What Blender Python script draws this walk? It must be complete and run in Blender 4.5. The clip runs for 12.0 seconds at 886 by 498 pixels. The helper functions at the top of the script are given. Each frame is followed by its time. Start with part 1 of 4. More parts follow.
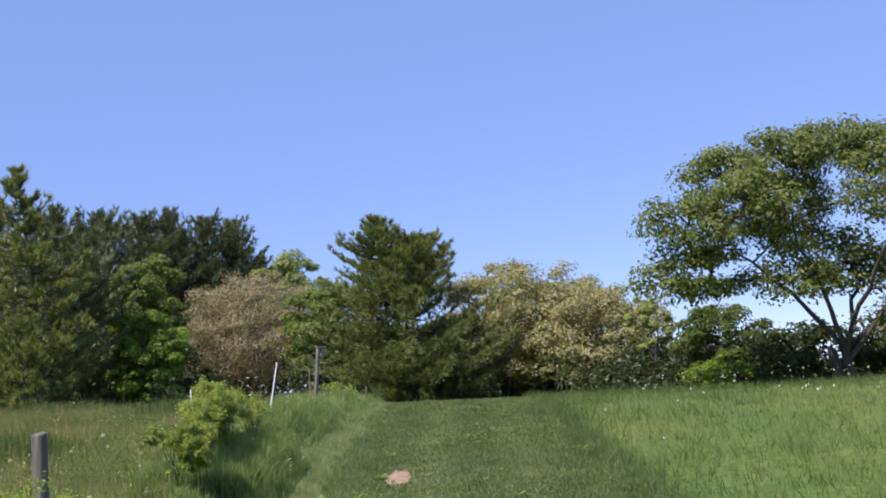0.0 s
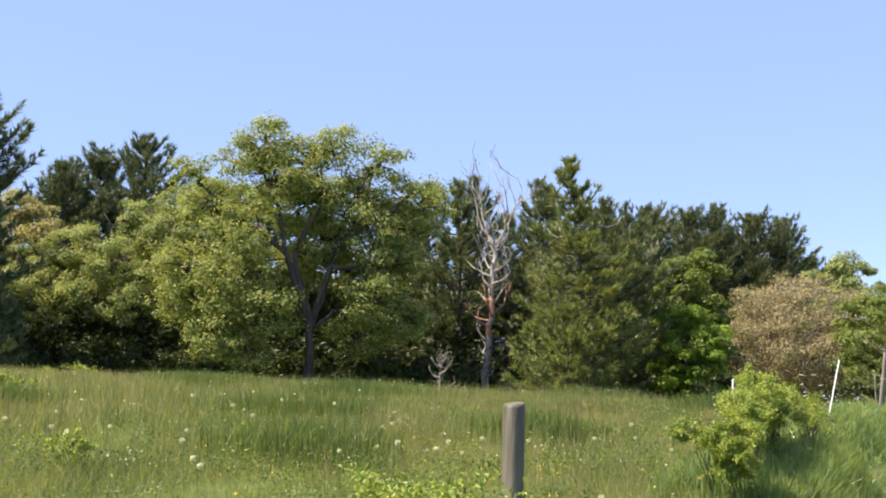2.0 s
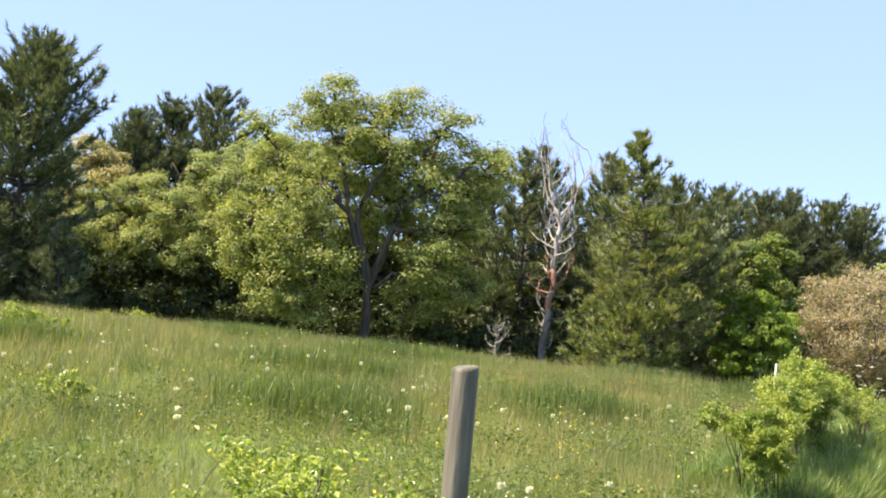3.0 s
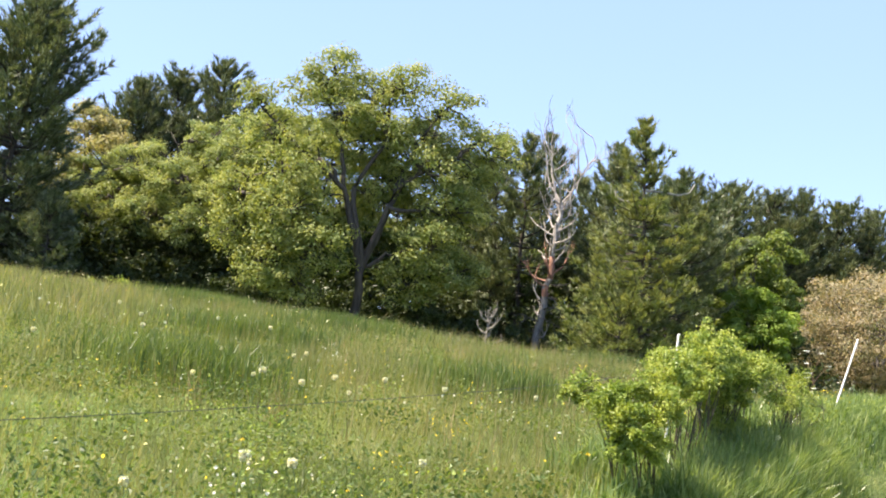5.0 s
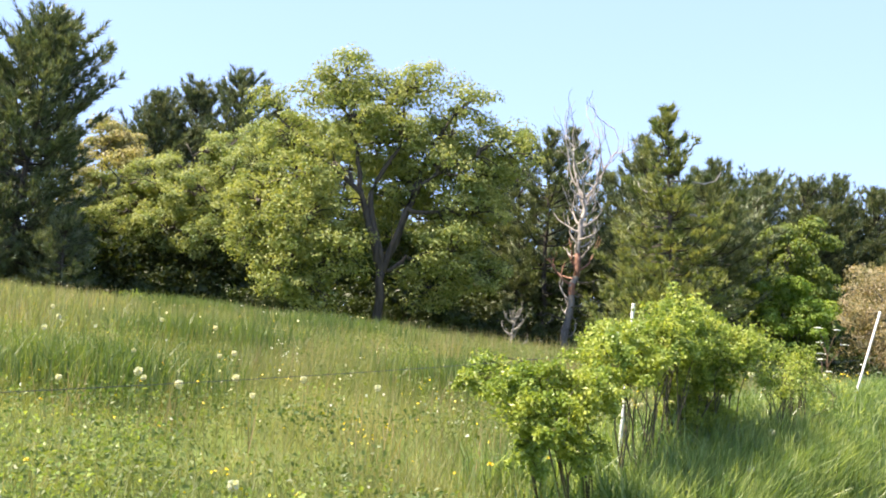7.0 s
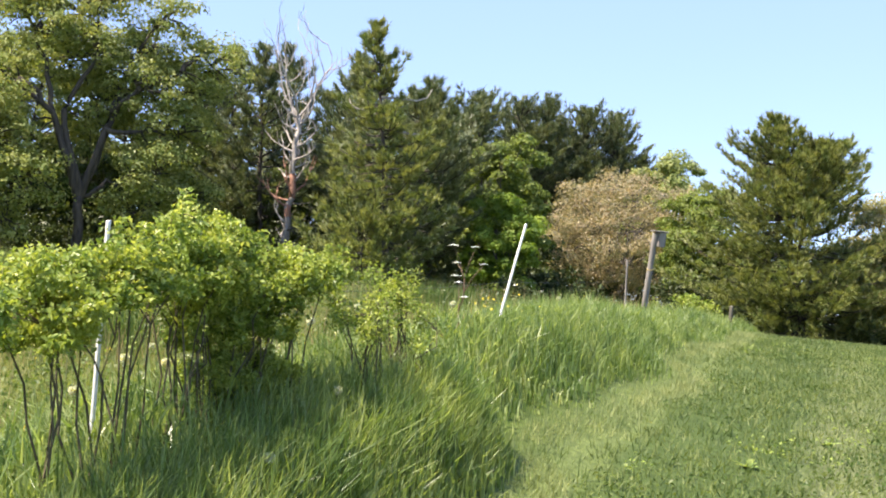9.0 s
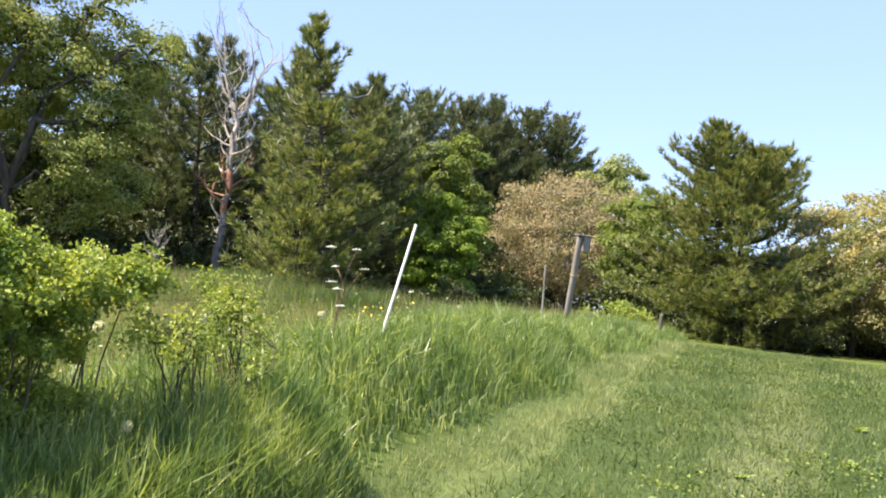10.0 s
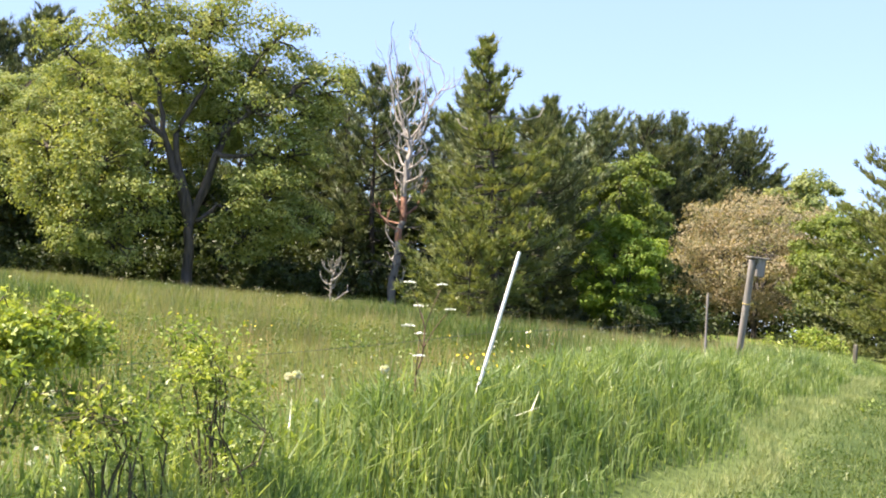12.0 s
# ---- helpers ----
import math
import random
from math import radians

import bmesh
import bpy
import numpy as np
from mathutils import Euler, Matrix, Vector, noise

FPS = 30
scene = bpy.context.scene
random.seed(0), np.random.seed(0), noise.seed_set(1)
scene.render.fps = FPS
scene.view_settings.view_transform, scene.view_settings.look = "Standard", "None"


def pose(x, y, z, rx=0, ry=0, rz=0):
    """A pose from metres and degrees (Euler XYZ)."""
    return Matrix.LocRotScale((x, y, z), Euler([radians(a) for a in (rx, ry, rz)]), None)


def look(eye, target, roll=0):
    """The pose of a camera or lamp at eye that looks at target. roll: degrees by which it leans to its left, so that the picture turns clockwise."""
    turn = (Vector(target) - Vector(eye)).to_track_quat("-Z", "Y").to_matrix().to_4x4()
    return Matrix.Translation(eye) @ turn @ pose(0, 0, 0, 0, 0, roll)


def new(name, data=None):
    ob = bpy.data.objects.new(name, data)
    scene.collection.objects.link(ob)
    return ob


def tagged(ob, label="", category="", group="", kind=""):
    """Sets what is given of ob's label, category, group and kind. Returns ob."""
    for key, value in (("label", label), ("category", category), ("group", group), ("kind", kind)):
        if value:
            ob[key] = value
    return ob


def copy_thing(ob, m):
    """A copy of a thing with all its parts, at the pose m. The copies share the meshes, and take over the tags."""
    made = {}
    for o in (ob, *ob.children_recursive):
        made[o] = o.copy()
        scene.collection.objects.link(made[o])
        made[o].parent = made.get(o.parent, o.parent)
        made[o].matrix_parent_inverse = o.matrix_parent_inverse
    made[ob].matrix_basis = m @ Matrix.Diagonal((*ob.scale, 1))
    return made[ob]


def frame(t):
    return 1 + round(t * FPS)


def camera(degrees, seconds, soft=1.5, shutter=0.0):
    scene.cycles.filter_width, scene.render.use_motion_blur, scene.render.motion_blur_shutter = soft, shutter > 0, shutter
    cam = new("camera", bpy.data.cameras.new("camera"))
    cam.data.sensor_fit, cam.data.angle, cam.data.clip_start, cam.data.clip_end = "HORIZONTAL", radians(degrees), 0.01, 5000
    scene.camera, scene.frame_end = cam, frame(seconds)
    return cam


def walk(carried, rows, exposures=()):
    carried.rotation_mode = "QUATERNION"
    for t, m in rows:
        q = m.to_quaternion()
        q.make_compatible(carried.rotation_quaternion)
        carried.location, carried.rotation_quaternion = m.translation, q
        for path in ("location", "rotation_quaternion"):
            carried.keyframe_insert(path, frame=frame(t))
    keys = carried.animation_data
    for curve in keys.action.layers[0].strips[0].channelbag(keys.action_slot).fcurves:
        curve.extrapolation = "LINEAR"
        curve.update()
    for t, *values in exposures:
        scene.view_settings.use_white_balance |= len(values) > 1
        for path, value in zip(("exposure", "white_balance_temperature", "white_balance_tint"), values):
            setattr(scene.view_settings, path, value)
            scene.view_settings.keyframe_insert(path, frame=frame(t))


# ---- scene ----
cam = camera(44.0, 12.0, soft=1.9)
PATH = [
    (0.0, (0.000, 0.000, 1.500), (-0.021, 19.866, 3.810), -5.94),
    (0.5, (-0.193, 0.853, 1.504), (-2.730, 20.611, 3.287), -4.43),
    (1.0, (-0.347, 1.468, 1.482), (-4.419, 20.941, 3.540), -1.41),
    (1.5, (-0.479, 1.894, 1.429), (-6.890, 20.657, 4.051), -0.35),
    (2.0, (-0.568, 2.285, 1.407), (-9.932, 19.728, 4.251), -0.04),
    (2.5, (-0.584, 2.678, 1.404), (-11.236, 19.456, 3.651), 3.85),
    (3.0, (-0.606, 3.227, 1.394), (-11.088, 20.112, 3.636), 3.86),
    (3.2, (-0.609, 3.445, 1.373), (-10.799, 20.449, 4.027), 4.18),
    (4.8, (-0.345, 4.905, 1.294), (-10.458, 22.015, 3.391), 5.10),
    (5.0, (-0.341, 5.076, 1.290), (-11.052, 21.846, 3.297), 6.51),
    (5.5, (-0.339, 5.479, 1.271), (-12.975, 20.867, 3.149), 4.70),
    (6.0, (-0.330, 5.936, 1.223), (-12.846, 21.416, 3.154), 3.73),
    (6.5, (-0.427, 6.415, 1.221), (-12.641, 22.106, 3.372), 5.51),
    (7.0, (-0.525, 6.905, 1.260), (-11.777, 23.312, 3.313), 4.39),
    (7.5, (-0.473, 7.398, 1.277), (-9.792, 25.018, 2.920), 5.00),
    (7.7, (-0.490, 7.608, 1.287), (-9.211, 25.513, 3.115), 4.73),
    (9.3, (-0.487, 9.369, 1.440), (-6.972, 28.270, 2.282), 1.31),
    (9.5, (-0.491, 9.566, 1.460), (-6.652, 28.565, 2.511), 1.25),
    (10.0, (-0.368, 10.002, 1.487), (-6.389, 29.051, 2.437), 2.89),
    (10.5, (-0.340, 10.413, 1.469), (-6.788, 29.274, 3.110), 4.85),
    (11.0, (-0.375, 10.821, 1.506), (-7.360, 29.489, 3.160), 4.20),
    (11.5, (-0.390, 11.203, 1.602), (-7.876, 29.704, 2.887), 4.27),
    (12.0, (-0.417, 11.468, 1.618), (-9.548, 29.219, 2.867), 2.24),
]
EXPOSURES = [(0.0, 0.52, 6350, 21), (0.5, 0.95, 6800, 16), (1.0, 0.93, 6850, 16), (1.5, 1.24, 7500, 16), (2.0, 1.14, 7450, 15), (2.5, 1.40, 7650, 15), (3.0, 1.50, 7550, 15), (5.0, 1.52, 7400, 15), (5.5, 1.66, 7500, 15), (7.0, 1.68, 7450, 15), (7.5, 1.62, 7400, 15), (9.5, 1.47, 7350, 15), (10.0, 1.44, 7400, 15), (10.5, 1.30, 7500, 15), (11.5, 1.46, 7500, 15), (12.0, 1.58, 7500, 15)]
walk(cam, [(t, look(eye, target, roll)) for t, eye, target, roll in PATH], EXPOSURES)

# ---- sky and sun ----
SUN_TO = Vector((-0.37, -0.37, 0.85)).normalized()
world = bpy.data.worlds.new("sky")
scene.world = world
world.use_nodes = True
wn, wl = world.node_tree.nodes, world.node_tree.links
sky = wn.new("ShaderNodeTexSky")
sky.sky_type = "NISHITA"
sky.sun_disc = False
sky.sun_elevation = math.asin(SUN_TO.z)
sky.sun_rotation = math.atan2(SUN_TO.x, SUN_TO.y)
sky.air_density, sky.dust_density, sky.ozone_density = 0.76, 0.0, 2.0
sky.altitude = 2400
haze = wn.new("ShaderNodeMix")
haze.data_type = "RGBA"
haze.inputs[0].default_value = 0.65
haze.inputs[7].default_value = (1.28, 2.06, 4.1, 1)
wl.new(sky.outputs[0], haze.inputs[6])
wl.new(haze.outputs[2], wn["Background"].inputs[0])
wn["Background"].inputs[1].default_value = 0.15
sun_data = bpy.data.lights.new("sun", "SUN")
sun_data.energy, sun_data.angle, sun_data.color = 5.0, radians(0.55), (1.0, 0.95, 0.86)
sun = new("sun", sun_data)
sun.rotation_euler = SUN_TO.to_track_quat("Z", "Y").to_euler()


# ---- materials ----
def material(name):
    m = bpy.data.materials.new(name)
    m.use_nodes = True
    return m, m.node_tree.nodes, m.node_tree.links


def ramp(nodes, stops):
    r = nodes.new("ShaderNodeValToRGB")
    e = r.color_ramp.elements
    e[0].position, e[0].color = stops[0][0], (*stops[0][1], 1)
    e[1].position, e[1].color = stops[-1][0], (*stops[-1][1], 1)
    for p, c in stops[1:-1]:
        n = e.new(p)
        n.color = (*c, 1)
    return r


def noise_node(nodes, links, scale, detail=3.0, space="Object", stretch=(1, 1, 1)):
    c, mp, n = nodes.new("ShaderNodeTexCoord"), nodes.new("ShaderNodeMapping"), nodes.new("ShaderNodeTexNoise")
    mp.inputs["Scale"].default_value = stretch
    links.new(c.outputs[space], mp.inputs["Vector"])
    links.new(mp.outputs[0], n.inputs["Vector"])
    n.inputs["Scale"].default_value, n.inputs["Detail"].default_value = scale, detail
    return n


def mix_node(nodes, links, a, b, fac, blend="MIX"):
    m = nodes.new("ShaderNodeMix")
    m.data_type, m.blend_type = "RGBA", blend
    for value, key in ((fac, 0), (a, 6), (b, 7)):
        if isinstance(value, (int, float)):
            m.inputs[key].default_value = value
        elif isinstance(value, tuple):
            m.inputs[key].default_value = (*value, 1)
        else:
            links.new(value, m.inputs[key])
    return m.outputs[2]


def leaf_material(name, dark, mid, light, patch, translucent=0.35, rough=0.5, patch_scale=0.35):
    """Leaves or blades: each one its own tint, broad drifts of a second colour, light passing through."""
    m, n, l = material(name)
    geo = n.new("ShaderNodeNewGeometry")
    r = ramp(n, [(0.0, dark), (0.5, mid), (1.0, light)])
    l.new(geo.outputs["Random Per Island"], r.inputs[0])
    ns = noise_node(n, l, patch_scale, 3.0)
    pr = ramp(n, [(0.42, (0, 0, 0)), (0.68, (1, 1, 1))])
    l.new(ns.outputs["Fac"], pr.inputs[0])
    fac = n.new("ShaderNodeMath")
    fac.operation = "MULTIPLY"
    fac.inputs[1].default_value = 0.6
    l.new(pr.outputs[0], fac.inputs[0])
    col = mix_node(n, l, r.outputs[0], patch, fac.outputs[0])
    tone = ramp(n, [(0.36, (0.64, 0.74, 0.66)), (0.64, (1.28, 1.18, 1.15))])
    l.new(noise_node(n, l, patch_scale * 3.3, 4.0).outputs["Fac"], tone.inputs[0])
    col = mix_node(n, l, col, tone.outputs[0], 1.0, "MULTIPLY")
    b = n["Principled BSDF"]
    l.new(col, b.inputs["Base Color"])
    b.inputs["Roughness"].default_value = rough
    b.inputs["Specular IOR Level"].default_value = 0.35
    tr = n.new("ShaderNodeBsdfTranslucent")
    warm = mix_node(n, l, col, (1.25, 1.2, 0.55), 1.0, "MULTIPLY")
    l.new(warm, tr.inputs["Color"])
    mx = n.new("ShaderNodeMixShader")
    mx.inputs[0].default_value = translucent
    l.new(b.outputs[0], mx.inputs[1])
    l.new(tr.outputs[0], mx.inputs[2])
    l.new(mx.outputs[0], n["Material Output"].inputs[0])
    return m


def wood_material(name, dark, light, scale=6.0, stretch=(1, 1, 0.15), bump=0.5, rough=0.85, patch=None):
    m, n, l = material(name)
    ns = noise_node(n, l, scale, 6.0, "Object", stretch)
    r = ramp(n, [(0.3, dark), (0.7, light)])
    l.new(ns.outputs["Fac"], r.inputs[0])
    col = r.outputs[0]
    big = noise_node(n, l, scale * 0.17, 2.0)
    if patch:
        pr = ramp(n, [(0.5, (0, 0, 0)), (0.62, (1, 1, 1))])
        l.new(big.outputs["Fac"], pr.inputs[0])
        col = mix_node(n, l, col, patch, pr.outputs[0])
    b = n["Principled BSDF"]
    l.new(col, b.inputs["Base Color"])
    b.inputs["Roughness"].default_value = rough
    bp = n.new("ShaderNodeBump")
    bp.inputs["Strength"].default_value, bp.inputs["Distance"].default_value = bump, 0.02
    l.new(ns.outputs["Fac"], bp.inputs["Height"])
    l.new(bp.outputs[0], b.inputs["Normal"])
    return m


def plain_material(name, color, rough=0.5, metal=0.0, spread=0.12):
    m, n, l = material(name)
    ns = noise_node(n, l, 30.0, 4.0)
    r = ramp(n, [(0.3, tuple(c * (1 - spread) for c in color)), (0.7, tuple(min(1, c * (1 + spread)) for c in color))])
    l.new(ns.outputs["Fac"], r.inputs[0])
    b = n["Principled BSDF"]
    l.new(r.outputs[0], b.inputs["Base Color"])
    b.inputs["Roughness"].default_value, b.inputs["Metallic"].default_value = rough, metal
    return m


PATH_LEFT, PATH_RIGHT = -1.95, 1.8


def ground_material():
    """Meadow turf, with the mown lane, its pale edge of clippings and its wheel tracks as growth of other colours."""
    m, n, l = material("meadow_turf")
    c = n.new("ShaderNodeTexCoord")
    sep = n.new("ShaderNodeSeparateXYZ")
    l.new(c.outputs["Object"], sep.inputs[0])
    fine, broad = noise_node(n, l, 9.0, 6.0), noise_node(n, l, 0.16, 3.0)
    field = ramp(n, [(0.3, (0.055, 0.088, 0.02)), (0.5, (0.095, 0.13, 0.032)), (0.72, (0.155, 0.17, 0.058))])
    l.new(fine.outputs["Fac"], field.inputs[0])
    drift = ramp(n, [(0.4, (0.80, 0.95, 0.75)), (0.65, (1.25, 1.12, 1.0))])
    l.new(broad.outputs["Fac"], drift.inputs[0])
    col = mix_node(n, l, field.outputs[0], drift.outputs[0], 1.0, "MULTIPLY")
    wob = noise_node(n, l, 0.7, 3.0)
    wobble = n.new("ShaderNodeMath")
    wobble.operation = "MULTIPLY_ADD"
    wobble.inputs[1].default_value = 0.5
    l.new(wob.outputs["Fac"], wobble.inputs[0])
    l.new(sep.outputs["X"], wobble.inputs[2])
    # across the lane: 0 at its far left, 1 at its far right
    across = n.new("ShaderNodeMapRange")
    across.inputs[1].default_value, across.inputs[2].default_value = PATH_LEFT - 0.6 + 0.25, PATH_RIGHT + 0.6 + 0.25
    l.new(wobble.outputs[0], across.inputs[0])
    lane = ramp(n, [(0.0, (0.09, 0.13, 0.03)), (0.09, (0.10, 0.14, 0.04)), (0.12, (0.145, 0.190, 0.062)), (0.15, (0.145, 0.190, 0.062)), (0.18, (0.075, 0.115, 0.032)),
                    (0.34, (0.062, 0.098, 0.028)), (0.40, (0.15, 0.175, 0.08)), (0.45, (0.15, 0.175, 0.08)), (0.51, (0.055, 0.09, 0.026)), (0.60, (0.06, 0.095, 0.028)), (0.67, (0.13, 0.155, 0.065)),
                    (0.73, (0.085, 0.115, 0.032)), (0.86, (0.05, 0.085, 0.018)), (1.0, (0.07, 0.11, 0.025))])
    l.new(across.outputs[0], lane.inputs[0])
    grain = ramp(n, [(0.25, (0.42, 0.46, 0.42)), (0.75, (0.95, 0.93, 0.92))])
    l.new(noise_node(n, l, 22.0, 5.0).outputs["Fac"], grain.inputs[0])
    lane_col = mix_node(n, l, lane.outputs[0], grain.outputs[0], 1.0, "MULTIPLY")
    inside = ramp(n, [(0.0, (0, 0, 0)), (0.06, (1, 1, 1)), (0.94, (1, 1, 1)), (1.0, (0, 0, 0))])
    l.new(across.outputs[0], inside.inputs[0])
    col = mix_node(n, l, col, lane_col, inside.outputs[0])
    b = n["Principled BSDF"]
    l.new(col, b.inputs["Base Color"])
    b.inputs["Roughness"].default_value = 0.9
    b.inputs["Specular IOR Level"].default_value = 0.15
    bp = n.new("ShaderNodeBump")
    bp.inputs["Strength"].default_value, bp.inputs["Distance"].default_value = 0.8, 0.05
    l.new(fine.outputs["Fac"], bp.inputs["Height"])
    l.new(bp.outputs[0], b.inputs["Normal"])
    return m


M_GROUND = ground_material()
M_FIELD = leaf_material("field_grass", (0.098, 0.134, 0.040), (0.178, 0.212, 0.080), (0.325, 0.332, 0.172), (0.242, 0.242, 0.105), 0.47, 0.5, 0.30)
M_VERGE = leaf_material("verge_grass", (0.085, 0.150, 0.042), (0.190, 0.272, 0.092), (0.425, 0.495, 0.265), (0.195, 0.272, 0.098), 0.52, 0.30, 0.7)
M_LANE = leaf_material("mown_grass", (0.052, 0.098, 0.027), (0.125, 0.176, 0.056), (0.270, 0.312, 0.140), (0.145, 0.190, 0.065), 0.38, 0.6, 0.6)
M_CLIP = leaf_material("pale_clippings", (0.150, 0.200, 0.075), (0.220, 0.270, 0.115), (0.320, 0.355, 0.180), (0.200, 0.250, 0.100), 0.30, 0.7, 0.9)
M_OAK = leaf_material("oak_leaves", (0.160, 0.205, 0.052), (0.275, 0.320, 0.102), (0.385, 0.415, 0.185), (0.310, 0.338, 0.115), 0.42)
M_LONE = leaf_material("green_oak_leaves", (0.086, 0.123, 0.028), (0.156, 0.197, 0.052), (0.246, 0.279, 0.098), (0.176, 0.209, 0.057), 0.42)
M_YOUNG = leaf_material("young_leaves", (0.165, 0.215, 0.070), (0.270, 0.325, 0.125), (0.395, 0.440, 0.225), (0.300, 0.345, 0.140), 0.42)
M_GREEN = leaf_material("full_leaves", (0.055, 0.085, 0.018), (0.100, 0.140, 0.030), (0.165, 0.210, 0.050), (0.085, 0.120, 0.024), 0.40)
# undergrowth leaves with the shade under the canopy put into their colour
M_UNDER_SHADE = leaf_material("shade_toned_undergrowth_leaves", (0.026, 0.042, 0.014), (0.048, 0.070, 0.022), (0.085, 0.112, 0.038), (0.045, 0.062, 0.020), 0.3)
M_BRIGHT = leaf_material("bright_leaves", (0.120, 0.210, 0.028), (0.190, 0.285, 0.045), (0.270, 0.350, 0.080), (0.155, 0.245, 0.040), 0.48)
M_TAN = leaf_material("bronze_buds", (0.235, 0.195, 0.135), (0.350, 0.295, 0.210), (0.460, 0.400, 0.290), (0.280, 0.270, 0.160), 0.42)
M_GOLD = leaf_material("golden_buds", (0.240, 0.225, 0.110), (0.360, 0.335, 0.175), (0.470, 0.440, 0.260), (0.290, 0.300, 0.130), 0.42)
M_PINE = leaf_material("pine_needles", (0.058, 0.085, 0.046), (0.127, 0.161, 0.085), (0.241, 0.271, 0.165), (0.150, 0.177, 0.090), 0.22, 0.42)
M_PINE_BLUE = leaf_material("blue_pine_needles", (0.057, 0.081, 0.048), (0.123, 0.156, 0.092), (0.237, 0.270, 0.176), (0.110, 0.143, 0.075), 0.22, 0.38)
M_OLIVE = leaf_material("olive_pine_needles", (0.078, 0.108, 0.040), (0.180, 0.218, 0.084), (0.335, 0.360, 0.170), (0.225, 0.250, 0.098), 0.30, 0.45)
M_WEED = leaf_material("weed_leaves", (0.20, 0.28, 0.07), (0.24, 0.32, 0.08), (0.30, 0.38, 0.11), (0.24, 0.31, 0.09), 0.4, 0.4, 5.0)
M_MID = leaf_material("mid_green_leaves", (0.102, 0.150, 0.034), (0.174, 0.234, 0.054), (0.264, 0.324, 0.090), (0.156, 0.204, 0.048), 0.42)
M_MEADOW = leaf_material("meadow_grass", (0.055, 0.106, 0.026), (0.106, 0.166, 0.046), (0.189, 0.235, 0.083), (0.120, 0.166, 0.051), 0.45, 0.45, 0.25)
M_STRAW = leaf_material("straw_seed_heads", (0.22, 0.165, 0.09), (0.34, 0.26, 0.155), (0.43, 0.355, 0.23), (0.29, 0.23, 0.115), 0.4, 0.6, 0.3)
M_ROSE = leaf_material("rose_leaves", (0.105, 0.165, 0.030), (0.255, 0.335, 0.070), (0.480, 0.530, 0.180), (0.300, 0.365, 0.080), 0.42, 0.4, 1.5)
M_BARK = wood_material("bark", (0.025, 0.02, 0.016), (0.085, 0.07, 0.055))
M_GREYBARK = wood_material("grey_bark", (0.06, 0.052, 0.045), (0.15, 0.13, 0.11))
M_DEAD = wood_material("bleached_wood", (0.18, 0.155, 0.14), (0.46, 0.415, 0.375), 5.0, (1, 1, 0.2))
M_RED = wood_material("red_heartwood", (0.19, 0.085, 0.055), (0.37, 0.20, 0.135), 5.0, (1, 1, 0.2))
M_TWIG = wood_material("twigs", (0.04, 0.035, 0.018), (0.12, 0.10, 0.05), 20.0)
M_POST = wood_material("weathered_post", (0.058, 0.052, 0.038), (0.205, 0.185, 0.140), 22.0, (1, 1, 0.10), 0.8, 0.9)
M_BOX = wood_material("weathered_board", (0.13, 0.115, 0.10), (0.30, 0.27, 0.24), 24.0, (1, 1, 0.1), 0.6, 0.9)
M_WHITE = plain_material("white_fibreglass", (0.72, 0.71, 0.68), 0.45)
M_WIRE = plain_material("fence_wire", (0.07, 0.075, 0.07), 0.5, 0.6)
M_YELLOW = plain_material("yellow_plastic", (0.50, 0.36, 0.09), 0.5)
M_HOLE_SHADE = plain_material("hole_shade_black", (0.012, 0.011, 0.01), 0.9)
M_PETAL = plain_material("yellow_petals", (0.75, 0.55, 0.02), 0.5)
M_CLOCK = leaf_material("seed_fluff", (0.6, 0.6, 0.57), (0.7, 0.7, 0.66), (0.78, 0.78, 0.75), (0.66, 0.65, 0.6), 0.5, 0.8, 4.0)
M_UMBEL = plain_material("white_florets", (0.74, 0.75, 0.68), 0.6)
M_STALK = plain_material("green_stalk", (0.12, 0.17, 0.05), 0.6)
M_STEM = plain_material("brown_stalk", (0.12, 0.07, 0.035), 0.7)


def dirt_material():
    m, n, l = material("bare_earth")
    ns = noise_node(n, l, 14.0, 8.0)
    r = ramp(n, [(0.3, (0.16, 0.095, 0.055)), (0.55, (0.29, 0.19, 0.115)), (0.75, (0.42, 0.31, 0.21))])
    l.new(ns.outputs["Fac"], r.inputs[0])
    b = n["Principled BSDF"]
    l.new(r.outputs[0], b.inputs["Base Color"])
    b.inputs["Roughness"].default_value = 0.95
    bp = n.new("ShaderNodeBump")
    bp.inputs["Distance"].default_value = 0.03
    l.new(ns.outputs["Fac"], bp.inputs["Height"])
    l.new(bp.outputs[0], b.inputs["Normal"])
    return m


M_DIRT = dirt_material()


# ---- shapes ----
def ground_z(x, y):
    """Height of the meadow: a slope up to the left, a low crest across the lane, falling away behind it."""
    x, y = np.asarray(x, float), np.asarray(y, float)
    u, v = np.tanh(x / 45.0), np.tanh((y - 20) / 40.0)
    crest = np.exp(-((y - 27) / 13.0) ** 2) * np.exp(-(x / 22.0) ** 2)
    z = (-0.168 - 2.55 * u - 0.308 * v + 4.644 * u * u - 0.425 * u * v - 0.104 * v * v - 0.194 * v ** 3
         + 0.269 * u * u * v + 0.005 * u * v * v + 1.079 * crest + 3.791 * u ** 3)
    z = np.where(x > 0, z - 6.2 * u * u * np.clip(x / 45.0, 0, 1) * (1 - np.exp(-np.clip(x, 0, 135) / 45.0)), z)
    z = z + 0.46 * np.exp(-((x + 2.95) / 0.72) ** 2) * np.exp(-((y - 16.5) / 6.0) ** 2)
    return z - 0.05 * np.clip(np.hypot(x + 15, y - 35) - 95, 0, None)


def gz(x, y):
    return float(ground_z(x, y))


